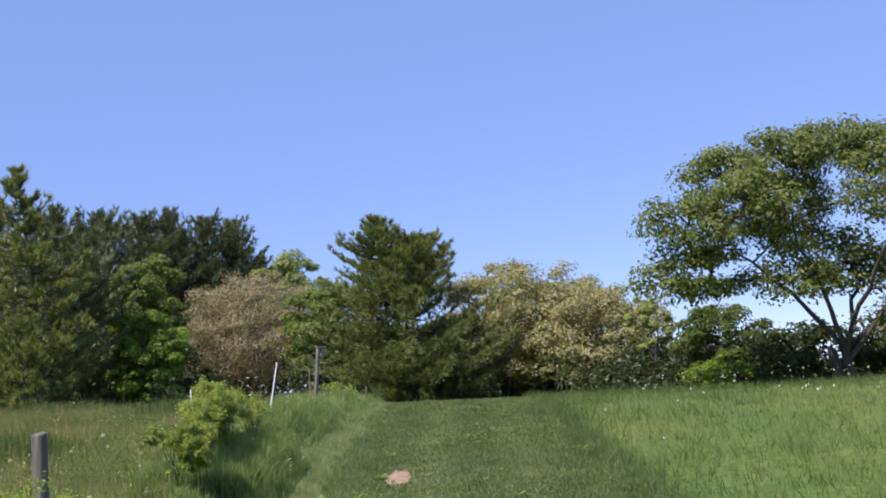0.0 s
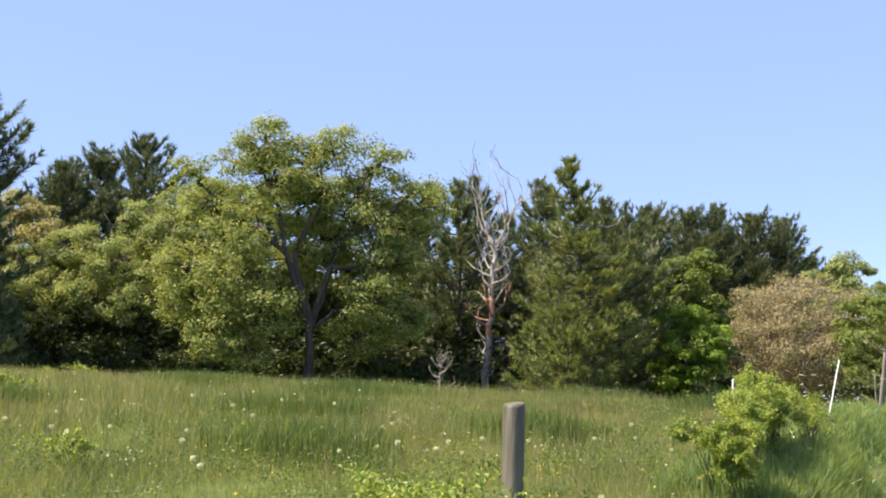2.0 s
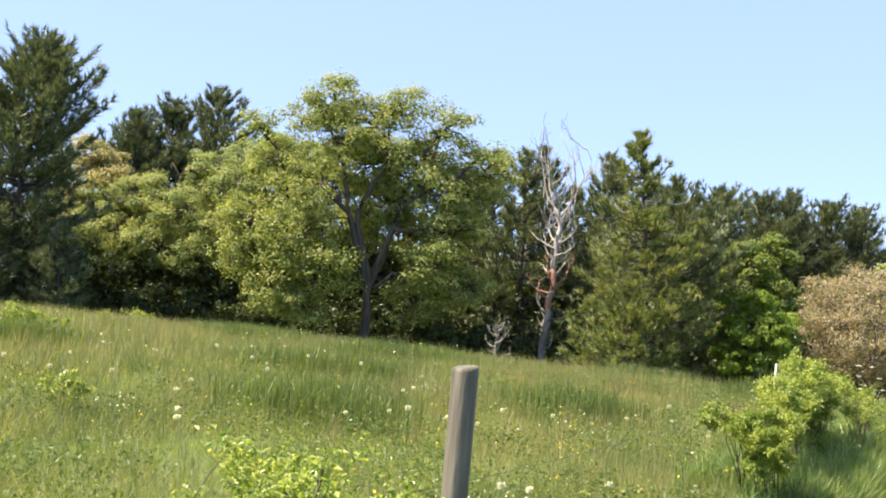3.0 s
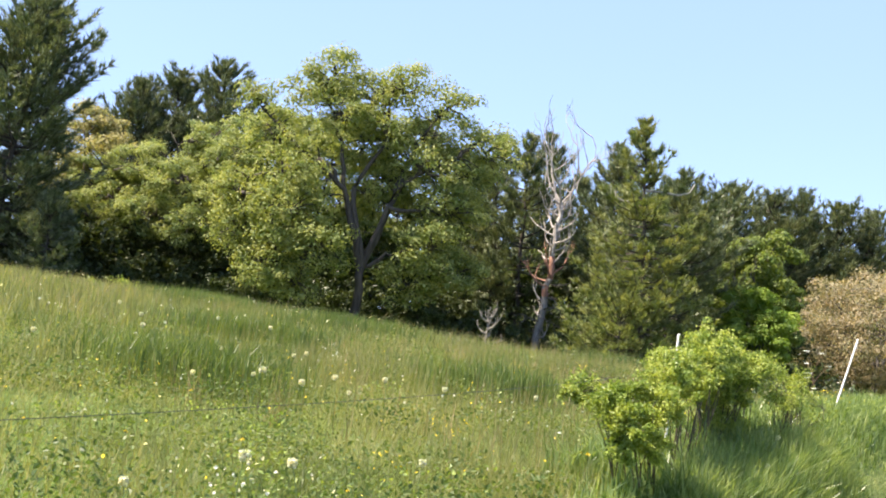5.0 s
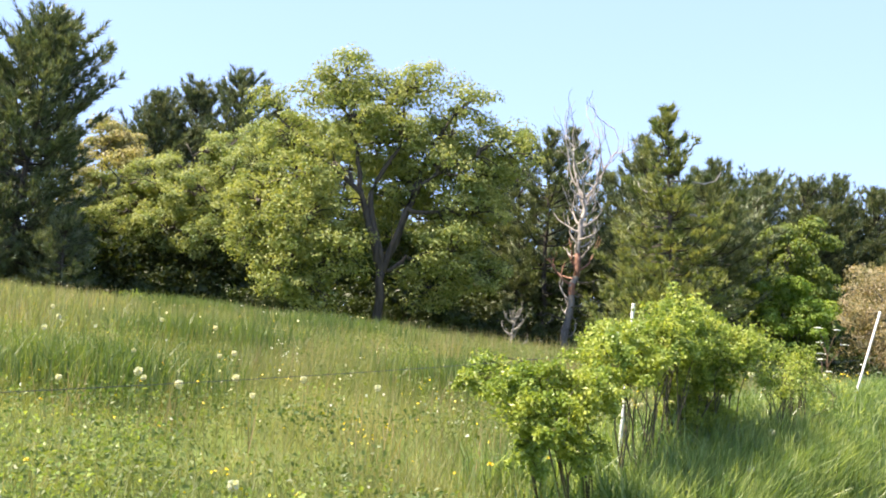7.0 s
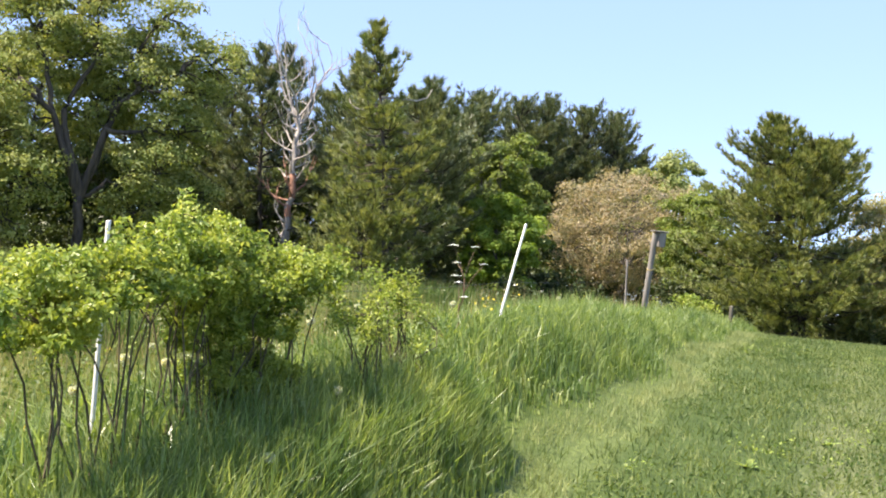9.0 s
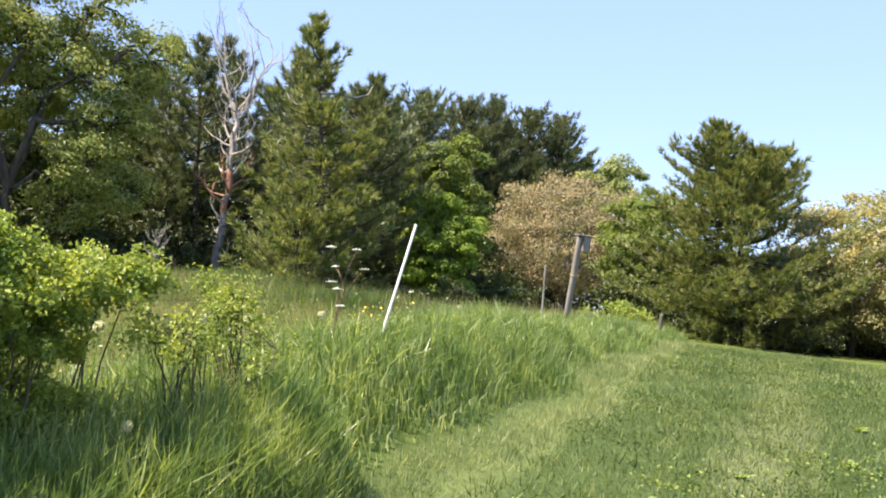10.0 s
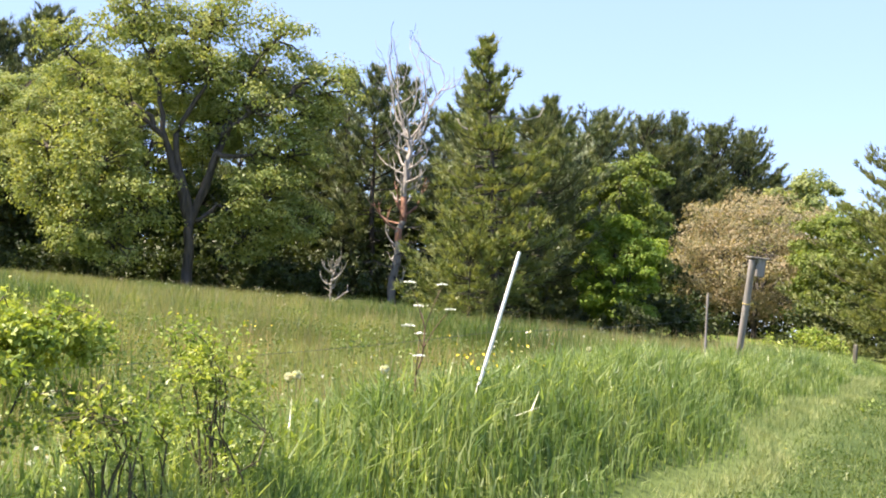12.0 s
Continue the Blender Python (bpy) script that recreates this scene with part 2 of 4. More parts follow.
class Soup:
    """Vertices and triangles of one mesh, gathered piece by piece."""

    def __init__(self):
        self.v, self.t, self.n = [], [], 0

    def add(self, verts, tris):
        self.v.append(np.asarray(verts, float).reshape(-1, 3))
        self.t.append(np.asarray(tris, int).reshape(-1, 3) + self.n)
        self.n += len(self.v[-1])

    def tube(self, points, radii, sides=6):
        p = np.asarray(points, float)
        r = np.broadcast_to(np.asarray(radii, float), (len(p),))
        d = np.gradient(p, axis=0)
        d /= np.linalg.norm(d, axis=1, keepdims=True) + 1e-9
        ref = np.where(np.abs(d[:, 2:3]) > 0.9, np.array([[1.0, 0, 0]]), np.array([[0, 0, 1.0]]))
        a = np.cross(d, ref)
        a /= np.linalg.norm(a, axis=1, keepdims=True) + 1e-9
        b = np.cross(d, a)
        w = np.linspace(0, 2 * np.pi, sides, endpoint=False)
        ring = p[:, None] + r[:, None, None] * (np.cos(w)[None, :, None] * a[:, None] + np.sin(w)[None, :, None] * b[:, None])
        i, j = np.meshgrid(np.arange(len(p) - 1), np.arange(sides), indexing="ij")
        k = (j + 1) % sides
        q = np.stack([i * sides + j, i * sides + k, (i + 1) * sides + k, i * sides + j, (i + 1) * sides + k, (i + 1) * sides + j], -1)
        cap = [(len(p) * sides, (len(p) - 1) * sides + s, (len(p) - 1) * sides + (s + 1) % sides) for s in range(sides)]
        self.add(np.vstack([ring.reshape(-1, 3), p[-1:]]), np.vstack([q.reshape(-1, 3), cap]))

    def leaves(self, centres, size, rng, up=0.5, slim=0.55, face=None, firm=1.3):
        """One four-cornered leaf at each centre, turned at random, its face more or less to the sky."""
        n = len(centres)
        nrm = rng.normal(size=(n, 3))
        nrm /= np.linalg.norm(nrm, axis=1, keepdims=True)
        nrm[:, 2] += up
        if face is not None:
            nrm += face * firm
        nrm /= np.linalg.norm(nrm, axis=1, keepdims=True) + 1e-9
        a = np.cross(nrm, rng.normal(size=(n, 3)))
        a /= np.linalg.norm(a, axis=1, keepdims=True) + 1e-9
        b = np.cross(nrm, a)
        s = size * rng.uniform(0.6, 1.35, (n, 1))
        fold = nrm * s * 0.18
        v = np.stack([centres - a * s * 0.5, centres + b * s * slim * 0.5 + fold, centres + a * s * 0.5, centres - b * s * slim * 0.5 + fold], 1)
        i = np.arange(n)[:, None] * 4
        self.add(v, np.concatenate([i + [[0, 1, 2]], i + [[0, 2, 3]]], 1))

    def needles(self, centres, dirs, length, width, rng, per=8, spread=0.75):
        """A tuft of slim needles at each centre, fanned about its direction."""
        c, d = np.repeat(centres, per, 0), np.repeat(dirs, per, 0)
        d = d + rng.normal(0, spread, d.shape)
        d /= np.linalg.norm(d, axis=1, keepdims=True) + 1e-9
        a = np.cross(d, rng.normal(0, 0.45, d.shape) + [0, 0, 1.0])
        a /= np.linalg.norm(a, axis=1, keepdims=True) + 1e-9
        n = len(c)
        ln, w = length * rng.uniform(0.6, 1.3, (n, 1)), width * rng.uniform(0.7, 1.3, (n, 1))
        v = np.stack([c - a * w / 2, c + a * w / 2, c + d * ln], 1)
        self.add(v, np.arange(n * 3).reshape(-1, 3))

    def mesh(self, name, mat, smooth=False):
        me = bpy.data.meshes.new(name)
        v, t = np.vstack(self.v), np.vstack(self.t)
        me.vertices.add(len(v))
        me.vertices.foreach_set("co", v.astype(np.float32).ravel())
        me.loops.add(len(t) * 3)
        me.loops.foreach_set("vertex_index", t.astype(np.int32).ravel())
        me.polygons.add(len(t))
        me.polygons.foreach_set("loop_start", np.arange(0, len(t) * 3, 3, dtype=np.int32))
        me.polygons.foreach_set("use_smooth", np.full(len(t), smooth))
        me.update(calc_edges=True)
        me.materials.append(mat)
        return me


def soup_part(name, soup, mat, parent=None, label="", smooth=False):
    ob = new(name, soup.mesh(name, mat, smooth))
    if parent:
        ob.parent = parent
    if label:
        ob["label"] = label
    return ob


def part(name, bm, mat, parent=None, label="", smooth=False):
    me = bpy.data.meshes.new(name)
    bmesh.ops.recalc_face_normals(bm, faces=bm.faces)
    bm.to_mesh(me)
    bm.free()
    me.materials.append(mat)
    for p in me.polygons:
        p.use_smooth = smooth
    ob = new(name, me)
    if parent:
        ob.parent = parent
    if label:
        ob["label"] = label
    return ob


def thing(name, x, y, z=None, turn=0.0, scale=1.0):
    ob = new(name)
    ob.location = (x, y, gz(x, y) if z is None else z)
    ob.rotation_euler = (0, 0, turn)
    ob.scale = (scale,) * 3
    return ob


def bend(a, b, k, lift, n=6, rng=None, wob=0.0):
    """A curved way from a to b that first rises (lift > 0) or sags."""
    s = np.linspace(0, 1, n)[:, None]
    p = np.asarray(a)[None] * (1 - s) + np.asarray(b)[None] * s
    p[:, 2] += lift * (4 * s * (1 - s))[:, 0] ** k
    if rng is not None:
        p[1:-1] += rng.normal(0, wob, (n - 2, 3))
    return p


# ---- trees ----
def broadleaf(name, label, x, y, h, w, low, seed, leaf, bark, clumps=80, per=230, size=0.3, limbs=6, fork=0.25, lean=(0, 0), thick=0.02, fill=0.42, spread=0.088, group="", trunks=1, squash=1.0, lobes=(), turn=0.0, stems=()):
    """A leafy tree: trunk, forked limbs, twigs to each spray of leaves, and a lumpy crown with gaps."""
    rng = np.random.default_rng(seed)
    tree = thing(name, x, y, turn=turn)
    tagged(tree, label, "tree", group)
    cz, rz, rx = h * (1 + low) / 2, h * (1 - low) / 2, w / 2
    trunk, branches, crown = Soup(), Soup(), Soup()
    top = np.array([lean[0], lean[1], h * fork])
    for k in range(trunks):
        off = np.array([rng.uniform(-0.5, 0.5), rng.uniform(-0.5, 0.5), 0]) * (k > 0) * thick * h * 2
        tp = bend(off + [0, 0, -0.4], top + off * 4, 1, 0, 7, rng, h * 0.006)
        rr = np.linspace(thick * h, thick * h * 0.72, 7) * (1 if k == 0 else 0.7)
        rr[0] *= 1.5
        trunk.tube(tp, rr, 9)
    nodes = []
    for way in stems:
        # a main stem through a few bends: (across, deep, height)
        way = np.vstack([top - [0, 0, 0.3], np.array(way, float)])
        u = np.linspace(0, len(way) - 1, 4 * len(way))
        st = np.stack([np.interp(u, np.arange(len(way)), way[:, m]) for m in range(3)], 1)
        st[1:-1] = (st[:-2] + 2 * st[1:-1] + st[2:]) / 4 + rng.normal(0, h * 0.004, (len(st) - 2, 3))
        big = Soup()
        big.tube(st, np.linspace(thick * h * 0.66, thick * h * 0.12, len(st)), 8)
        soup_part("main_stem", big, bark, tree, smooth=True)
        nodes.append(st[len(st) // 3:])
    for k in range(limbs):
        a = 2 * np.pi * (k + rng.uniform(-0.3, 0.3)) / limbs
        rise = rng.uniform(-0.1, 0.75)
        out = np.sqrt(max(0.05, 1 - rise * rise)) * rng.uniform(0.55, 0.8)
        end = np.array([lean[0] + np.cos(a) * out * rx, lean[1] + np.sin(a) * out * rx, cz + rise * rz * 0.95])
        limb = bend(top - [0, 0, h * rng.uniform(0, 0.06)], end, 1, h * 0.03, 9, rng, h * 0.012)
        big = Soup()
        big.tube(limb, np.linspace(thick * h * 0.5, thick * h * 0.10, 9), 6)
        soup_part("limb", big, bark, tree, smooth=True)
        nodes.append(limb[2:])
        for _ in range(3):
            i = rng.integers(3, 8)
            e2 = limb[i] + rng.normal(0, 1, 3) * [rx * 0.32, rx * 0.32, rz * 0.22] + [0, 0, rz * 0.15]
            sub = bend(limb[i], e2, 1, h * 0.015, 6, rng, h * 0.008)
            branches.tube(sub, np.linspace(thick * h * 0.22, thick * h * 0.06, 6), 5)
            nodes.append(sub[1:])
    if lobes:
        for q in np.array(lobes, float)[:, :3]:
            near = np.vstack(nodes + [top[None]])
            near = near[np.argmin(np.linalg.norm(near - q, axis=1) + 3.0 * (near[:, 2] > q[2]))]
            big = Soup()
            limb = bend(near, q, 1, 0.05 * h * rng.uniform(0, 1), 9, rng, h * 0.010)
            big.tube(limb, np.linspace(thick * h * 0.52, thick * h * 0.12, 9), 6)
            soup_part("limb", big, bark, tree, smooth=True)
            nodes.append(limb[1:])
    nodes = np.vstack(nodes)
    d = rng.normal(size=(clumps, 3))
    d /= np.linalg.norm(d, axis=1, keepdims=True)
    if low > 0.08:
        d[:, 2] = np.where(d[:, 2] < -0.75, -d[:, 2], d[:, 2])
    lump = np.array([1.0 + 0.30 * noise.noise(Vector(tuple(q * 1.9 + seed))) for q in d])
    rad = (fill + (1 - fill) * rng.uniform(0, 1, clumps) ** 0.45) * lump
    c = d * rad[:, None] * [rx, rx, rz] * 0.92 + [lean[0], lean[1], cz]
    if lobes:
        # a crown of several rounded masses: (across, deep, height, radius)
        lob = np.array(lobes, float)
        which = rng.choice(len(lob), clumps, p=lob[:, 3] ** 2 / (lob[:, 3] ** 2).sum())
        c = lob[which, :3] + d * (0.62 + 0.38 * rng.uniform(0, 1, (clumps, 1))) * lob[which, 3:4] * [1, 1, 0.85]
    c[:, 2] = np.maximum(c[:, 2], 0.35)
    for q in c:
        near = nodes[np.argmin(np.linalg.norm((nodes - q) * [1, 1, 1.4], axis=1))]
        branches.tube(bend(near, q, 1, 0.12 * np.linalg.norm(q - near), 5, rng, 0.06), np.linspace(0.0032 * h, 0.0012 * h, 5), 4)
    # each spray is a rounded pad, full above and open below
    per = int(per * 1.2)
    sig = np.array([spread * w, spread * w, spread * w * 0.70 * squash]) * 1.4
    q = rng.normal(size=(clumps * per, 3))
    q /= np.linalg.norm(q, axis=1, keepdims=True)
    q[:, 2] = np.where(rng.uniform(0, 1, len(q)) < 0.55, np.abs(q[:, 2]), q[:, 2] * 0.6)
    pad = q * rng.uniform(0.15, 1.0, (len(q), 1)) ** 0.5
    pts = np.repeat(c, per, 0) + pad * sig * np.repeat(rng.uniform(0.6, 1.3, (clumps, 1)), per, 0)
    pts[:, 2] = np.maximum(pts[:, 2], 0.1)
    crown.leaves(pts, size * 0.85, rng, 0.6, 0.62, q, 2.4)
    soup_part("trunk", trunk, bark, tree, smooth=True)
    tagged(soup_part("twig_tangle", branches, bark, tree), kind="stuff")
    soup_part("crown", crown, leaf, tree)
    return tree


def pine(name, label, x, y, h, w, seed, mat, low=0.08, whorls=17, arms=6, lean=(0, 0), tops=1, dead_low=0.0, group="", peak=0.3, length=0.5, per=9, taper=0.72, sweep=1.0, gaps=0.22, wild=0.0):
    """A white pine: straight trunk, whorls of long boughs with upturned ends, needle tufts in flat sprays."""
    rng = np.random.default_rng(seed)
    tree = thing(name, x, y)
    tagged(tree, label, "tree", group)
    trunk, boughs, crown, dead = Soup(), Soup(), Soup(), Soup()
    cs, ds = [], []
    for k in range(tops):
        tip = np.array([lean[0], lean[1], h]) + (np.array([w * 0.23, w * 0.05, -h * 0.16]) if k else 0)
        base = np.array([0, 0, -0.4]) if k == 0 else np.array([lean[0] * 0.3, lean[1] * 0.3, h * 0.35])
        tp = bend(base, tip, 1, 0, 9, rng, h * 0.004)
        trunk.tube(tp, np.linspace(h * (0.016 if k == 0 else 0.009), 0.03, 9), 8)
        for i in range(whorls):
            u = low + (0.985 - low) * (i + rng.uniform(-0.3, 0.3)) / (whorls - 1)
            u = min(max(u, 0.03), 0.99)
            if k and u < 0.55:
                continue
            s = np.clip((u * h - base[2]) / (tip[2] - base[2]), 0, 1)
            root = base * (1 - s) + tip * s
            prof = min(1.0, 0.72 + u / peak * 0.28) if u < peak else ((1 - u) / (1 - peak)) ** taper
            if k:
                prof *= 0.85
            for j in range(arms):
                if rng.uniform() < gaps:
                    continue
                a = 2 * np.pi * (j + rng.uniform(-0.35, 0.35)) / arms + i * 1.3
                root = tip * 0 + base * (1 - s) + tip * s + (tip - base) * rng.uniform(-0.6, 0.6) * (0.9 / whorls) * (1 - u)
                ln = max(0.25, w / 2 * prof * rng.uniform(0.5 - 0.25 * wild, 1.25 + 0.4 * wild))
                out = np.array([np.cos(a), np.sin(a), 0])
                rise = ln * (-0.05 + 1.15 * sweep * u ** 1.3) * rng.uniform(0.6, 1.4)
                if u < dead_low and rng.uniform() < 0.55:
                    dead.tube(bend(root, root + out * ln * 0.8 + [0, 0, -0.1 * ln], 1, -0.05 * ln, 5, rng, 0.08), np.linspace(0.05, 0.012, 5), 4)
                    continue
                end = root + out * ln + [0, 0, rise + 0.10 * ln]
                bp = bend(root, end, 1, -0.16 * ln, 6, rng, 0.03)
                boughs.tube(bp[[0, 2, 3, 5]], np.linspace(0.012 * h * 0.35 + 0.01, 0.012, 4), 3)
                n = int(6 + ln * 9)
                q = rng.uniform(0.22, 1.0, n) ** 0.8
                along = np.array([np.interp(q, np.linspace(0, 1, 6), bp[:, m]) for m in range(3)]).T
                side = np.array([-out[1], out[0], 0])
                lat = rng.normal(0, 1, n) * (0.19 * ln * (1.10 - q) + 0.06)
                along = along + side * lat[:, None]
                along[:, 2] += rng.normal(0.04, 0.09, n) + np.abs(lat) * 0.40
                dr = out * 0.80 + np.array([0, 0, 0.45 + 0.75 * u]) + side * np.sign(lat)[:, None] * 0.45
                cs.append(along)
                ds.append(dr)
        # the leader's own tufts, up to a point
        q = rng.uniform(0.90, 1.0, 26)[:, None]
        cs.append(base * (1 - q) + tip * q + rng.normal(0, 0.05, (26, 3)))
        ds.append(np.concatenate([rng.normal(0, 0.5, (26, 2)), np.ones((26, 1))], 1))
    crown.needles(np.vstack(cs), np.vstack(ds), length, length * 0.15, rng, per, 0.5)
    soup_part("trunk", trunk, M_BARK, tree, smooth=True)
    tagged(soup_part("bough_tangle", boughs, M_BARK, tree), kind="stuff")
    if dead.n:
        tagged(soup_part("bare_bough_tangle", dead, M_GREYBARK, tree, "bare grey lower boughs"), kind="stuff")
    soup_part("needles", crown, mat, tree)
    return tree


def bare_tree(name, label, x, y, h, seed, lean, mat, limbs=13, low=0.2, red=False, spread=0.16, thick=0.02, head=0.6, leaders=5, turn=0.0):
    """A dead tree: bleached trunk that breaks up into rising leaders, hooked bare limbs and thin dead boughs below."""
    rng = np.random.default_rng(seed)
    tree = thing(name, x, y, turn=turn)
    tagged(tree, label, "tree")
    trunk = Soup()
    tip = np.array([lean[0] * head, lean[1] * head, h * head])
    tp = bend([0, 0, -0.4], tip, 1, 0, 14, rng, h * 0.005)
    rr = np.linspace(thick * h, thick * h * 0.45, 14)
    trunk.tube(tp, rr, 9)

    def grow(limb, p, d, ln, r, level, lift, deep):
        n = 7
        pts = [p]
        for _ in range(n):
            d = d + rng.normal(0, 0.20, 3) + np.array([0, 0, lift])
            d /= np.linalg.norm(d)
            pts.append(pts[-1] + d * ln / n)
        limb.tube(pts, np.linspace(r, max(r * 0.25, 0.010), n + 1), 6 if level == 0 else 4)
        if level < deep:
            for i in rng.choice(np.arange(2, n + 1), 3, replace=False):
                side = rng.normal(0, 1, 3)
                side -= side @ d * d
                nd = d * 0.75 + side / np.linalg.norm(side) * 0.65
                grow(limb, pts[i], nd / np.linalg.norm(nd), ln * rng.uniform(0.32, 0.55), max(r * 0.45, 0.014), level + 1, lift, deep)

    for i in range(limbs):
        u = low + (1 - low) * i / (limbs - 1)
        p = np.array([np.interp(u * 13, np.arange(14), tp[:, m]) for m in range(3)])
        a = i * 2.4 + rng.uniform(-0.5, 0.5)
        one = Soup()
        if u < 0.5 and i % 3:
            # thin dead bough, level or sagging
            grow(one, p, np.array([np.cos(a), np.sin(a), -0.05]), h * spread * rng.uniform(0.7, 1.3), 0.045, 0, 0.0, 1)
            soup_part("dead_bough", one, M_GREYBARK, tree)
        else:
            # hooked limb that turns up
            grow(one, p, np.array([np.cos(a), np.sin(a), 0.05]), h * spread * rng.uniform(0.55, 0.95), 0.085, 0, 0.20, 1)
            soup_part("limb", one, M_RED if red and 0.45 < u < 0.60 else mat, tree)
    for i in range(leaders):
        a = 2 * np.pi * i / leaders + 0.4
        d = np.array([np.cos(a) * 0.62 + lean[0] * 0.06, np.sin(a) * 0.62, 0.8])
        one = Soup()
        grow(one, tp[13 - i % 2], d / np.linalg.norm(d), h * (1 - head) * rng.uniform(0.8, 1.05), 0.085, 0, 0.15, 2)
        soup_part("leader", one, mat, tree)
    soup_part("trunk", trunk, M_BOX if red else mat, tree, smooth=True)
    if red:
        for first, last, m, told in ((5.4, 8.6, M_RED, "reddish wood where the bark has gone"), (8.6, 13.0, mat, "bleached wood where the bark has gone")):
            scar = Soup()
            at = np.linspace(first, last, 9)
            pts = np.array([[np.interp(q, np.arange(14), tp[:, k]) for k in range(3)] for q in at])
            scar.tube(pts, np.interp(at, np.arange(14), rr) * (1.05 + 0.08 * rng.uniform(0, 1, 9)), 9)
            soup_part("bare_heartwood", scar, m, tree, told, True)
    return tree


def shrub(name, label, x, y, lobes, seed, leaf, size, per, stems=14, spread=0.13, twig=0.010, group="", category="shrub", z=None, canes=0, reach=0.6):
    """A shrub of arching stems with sprays of small leaves, in lobes (dx, dy, height of middle, rx, ry, rz, sprays)."""
    rng = np.random.default_rng(seed)
    bush = thing(name, x, y, z)
    tagged(bush, label, category, group)
    wood, crown = Soup(), Soup()
    for dx, dy, cz, rx, ry, rz, n in lobes:
        d = rng.normal(size=(n, 3))
        d /= np.linalg.norm(d, axis=1, keepdims=True)
        c = d * (rng.uniform(0.25, 1, (n, 1)) ** 0.5) * [rx, ry, rz] + [dx, dy, cz]
        c[:, 2] = np.maximum(c[:, 2], 0.08)
        root = np.array([dx * 0.5, dy * 0.6, -0.05])
        mains = []
        for k in range(max(2, int(stems * n / sum(q[6] for q in lobes)))):
            e = c[rng.integers(n)]
            st = bend(root + rng.normal(0, 1, 3) * [rx * 0.25, ry * 0.25, 0], e, 1, 0.22 * np.linalg.norm(e), 8, rng, 0.02)
            wood.tube(st, np.linspace(twig, twig * 0.4, 8), 5)
            mains.append(st[2:])
        mains = np.vstack(mains)
        for q in c:
            near = mains[np.argmin(np.linalg.norm(mains - q, axis=1))]
            wood.tube(bend(near, q, 1, 0.1 * np.linalg.norm(q - near), 4), np.linspace(twig * 0.5, twig * 0.2, 4), 4)
        sp = spread * (rx + ry)
        ax = rng.normal(size=(n, 3)) * [1, 1, 0.5]
        ax /= np.linalg.norm(ax, axis=1, keepdims=True)
        along = rng.uniform(-1, 1, (n * per, 1))
        pts = np.repeat(c, per, 0) + np.repeat(ax, per, 0) * along * sp * 1.5 + np.clip(rng.normal(size=(n * per, 3)), -2, 2) * sp * 0.33
        pts[:, 2] = np.maximum(pts[:, 2], 0.03)
        crown.leaves(pts, size, rng, 0.7, 0.6)
    for k in range(canes):
        # a long cane that arches out of the bush, leafy along its outer half
        high = [q for q in lobes if q[2] > 0.4]
        dx, dy, cz, rx, ry, rz, n = high[k % len(high)]
        a = rng.uniform(0, 2 * np.pi)
        root = np.array([dx * 0.6, dy * 0.8, 0.02])
        end = np.array([dx, dy, cz]) + np.array([np.cos(a), np.sin(a), rng.uniform(0.1, 0.8)]) * reach * rng.uniform(0.6, 1.0) * (rx + rz)
        st = bend(root, end, 1, 0.3 * np.linalg.norm(end - root), 10, rng, 0.012)
        wood.tube(st, np.linspace(twig * 0.9, twig * 0.25, 10), 5)
        m = per
        u = rng.uniform(0.45, 1.0, m)
        pts = np.stack([np.interp(u, np.linspace(0, 1, 10), st[:, q]) for q in range(3)], 1) + np.clip(rng.normal(size=(m, 3)), -1.8, 1.8) * size * 1.1
        pts[:, 2] = np.maximum(pts[:, 2], 0.03)
        crown.leaves(pts, size, rng, 0.7, 0.6)
    tagged(soup_part("stem_tangle", wood, M_TWIG, bush), kind="stuff")
    soup_part("foliage", crown, leaf, bush)
    return bush


# ---- the meadow ----
def warp(n, near, far, centre):
    s = np.linspace(-1, 1, n)
    return centre + np.sign(s) * (near * np.abs(s) + (far - near) * np.abs(s) ** 7)


gx, gy = warp(240, 70, 2600, -18), warp(240, 75, 2600, 32)
mx_, my_ = np.meshgrid(gx, gy, indexing="ij")
gv = np.stack([mx_, my_, ground_z(mx_, my_)], -1).reshape(-1, 3)
gi = np.arange(239 * 240).reshape(239, 240)[:, :239].ravel()
turf = Soup()
turf.add(gv, np.concatenate([np.stack([gi, gi + 240, gi + 241], 1), np.stack([gi, gi + 241, gi + 1], 1)]))
ground = soup_part("ground", turf, M_GROUND, smooth=True)
tagged(ground, "sloping green meadow with a mown grass lane", "ground", kind="structure")


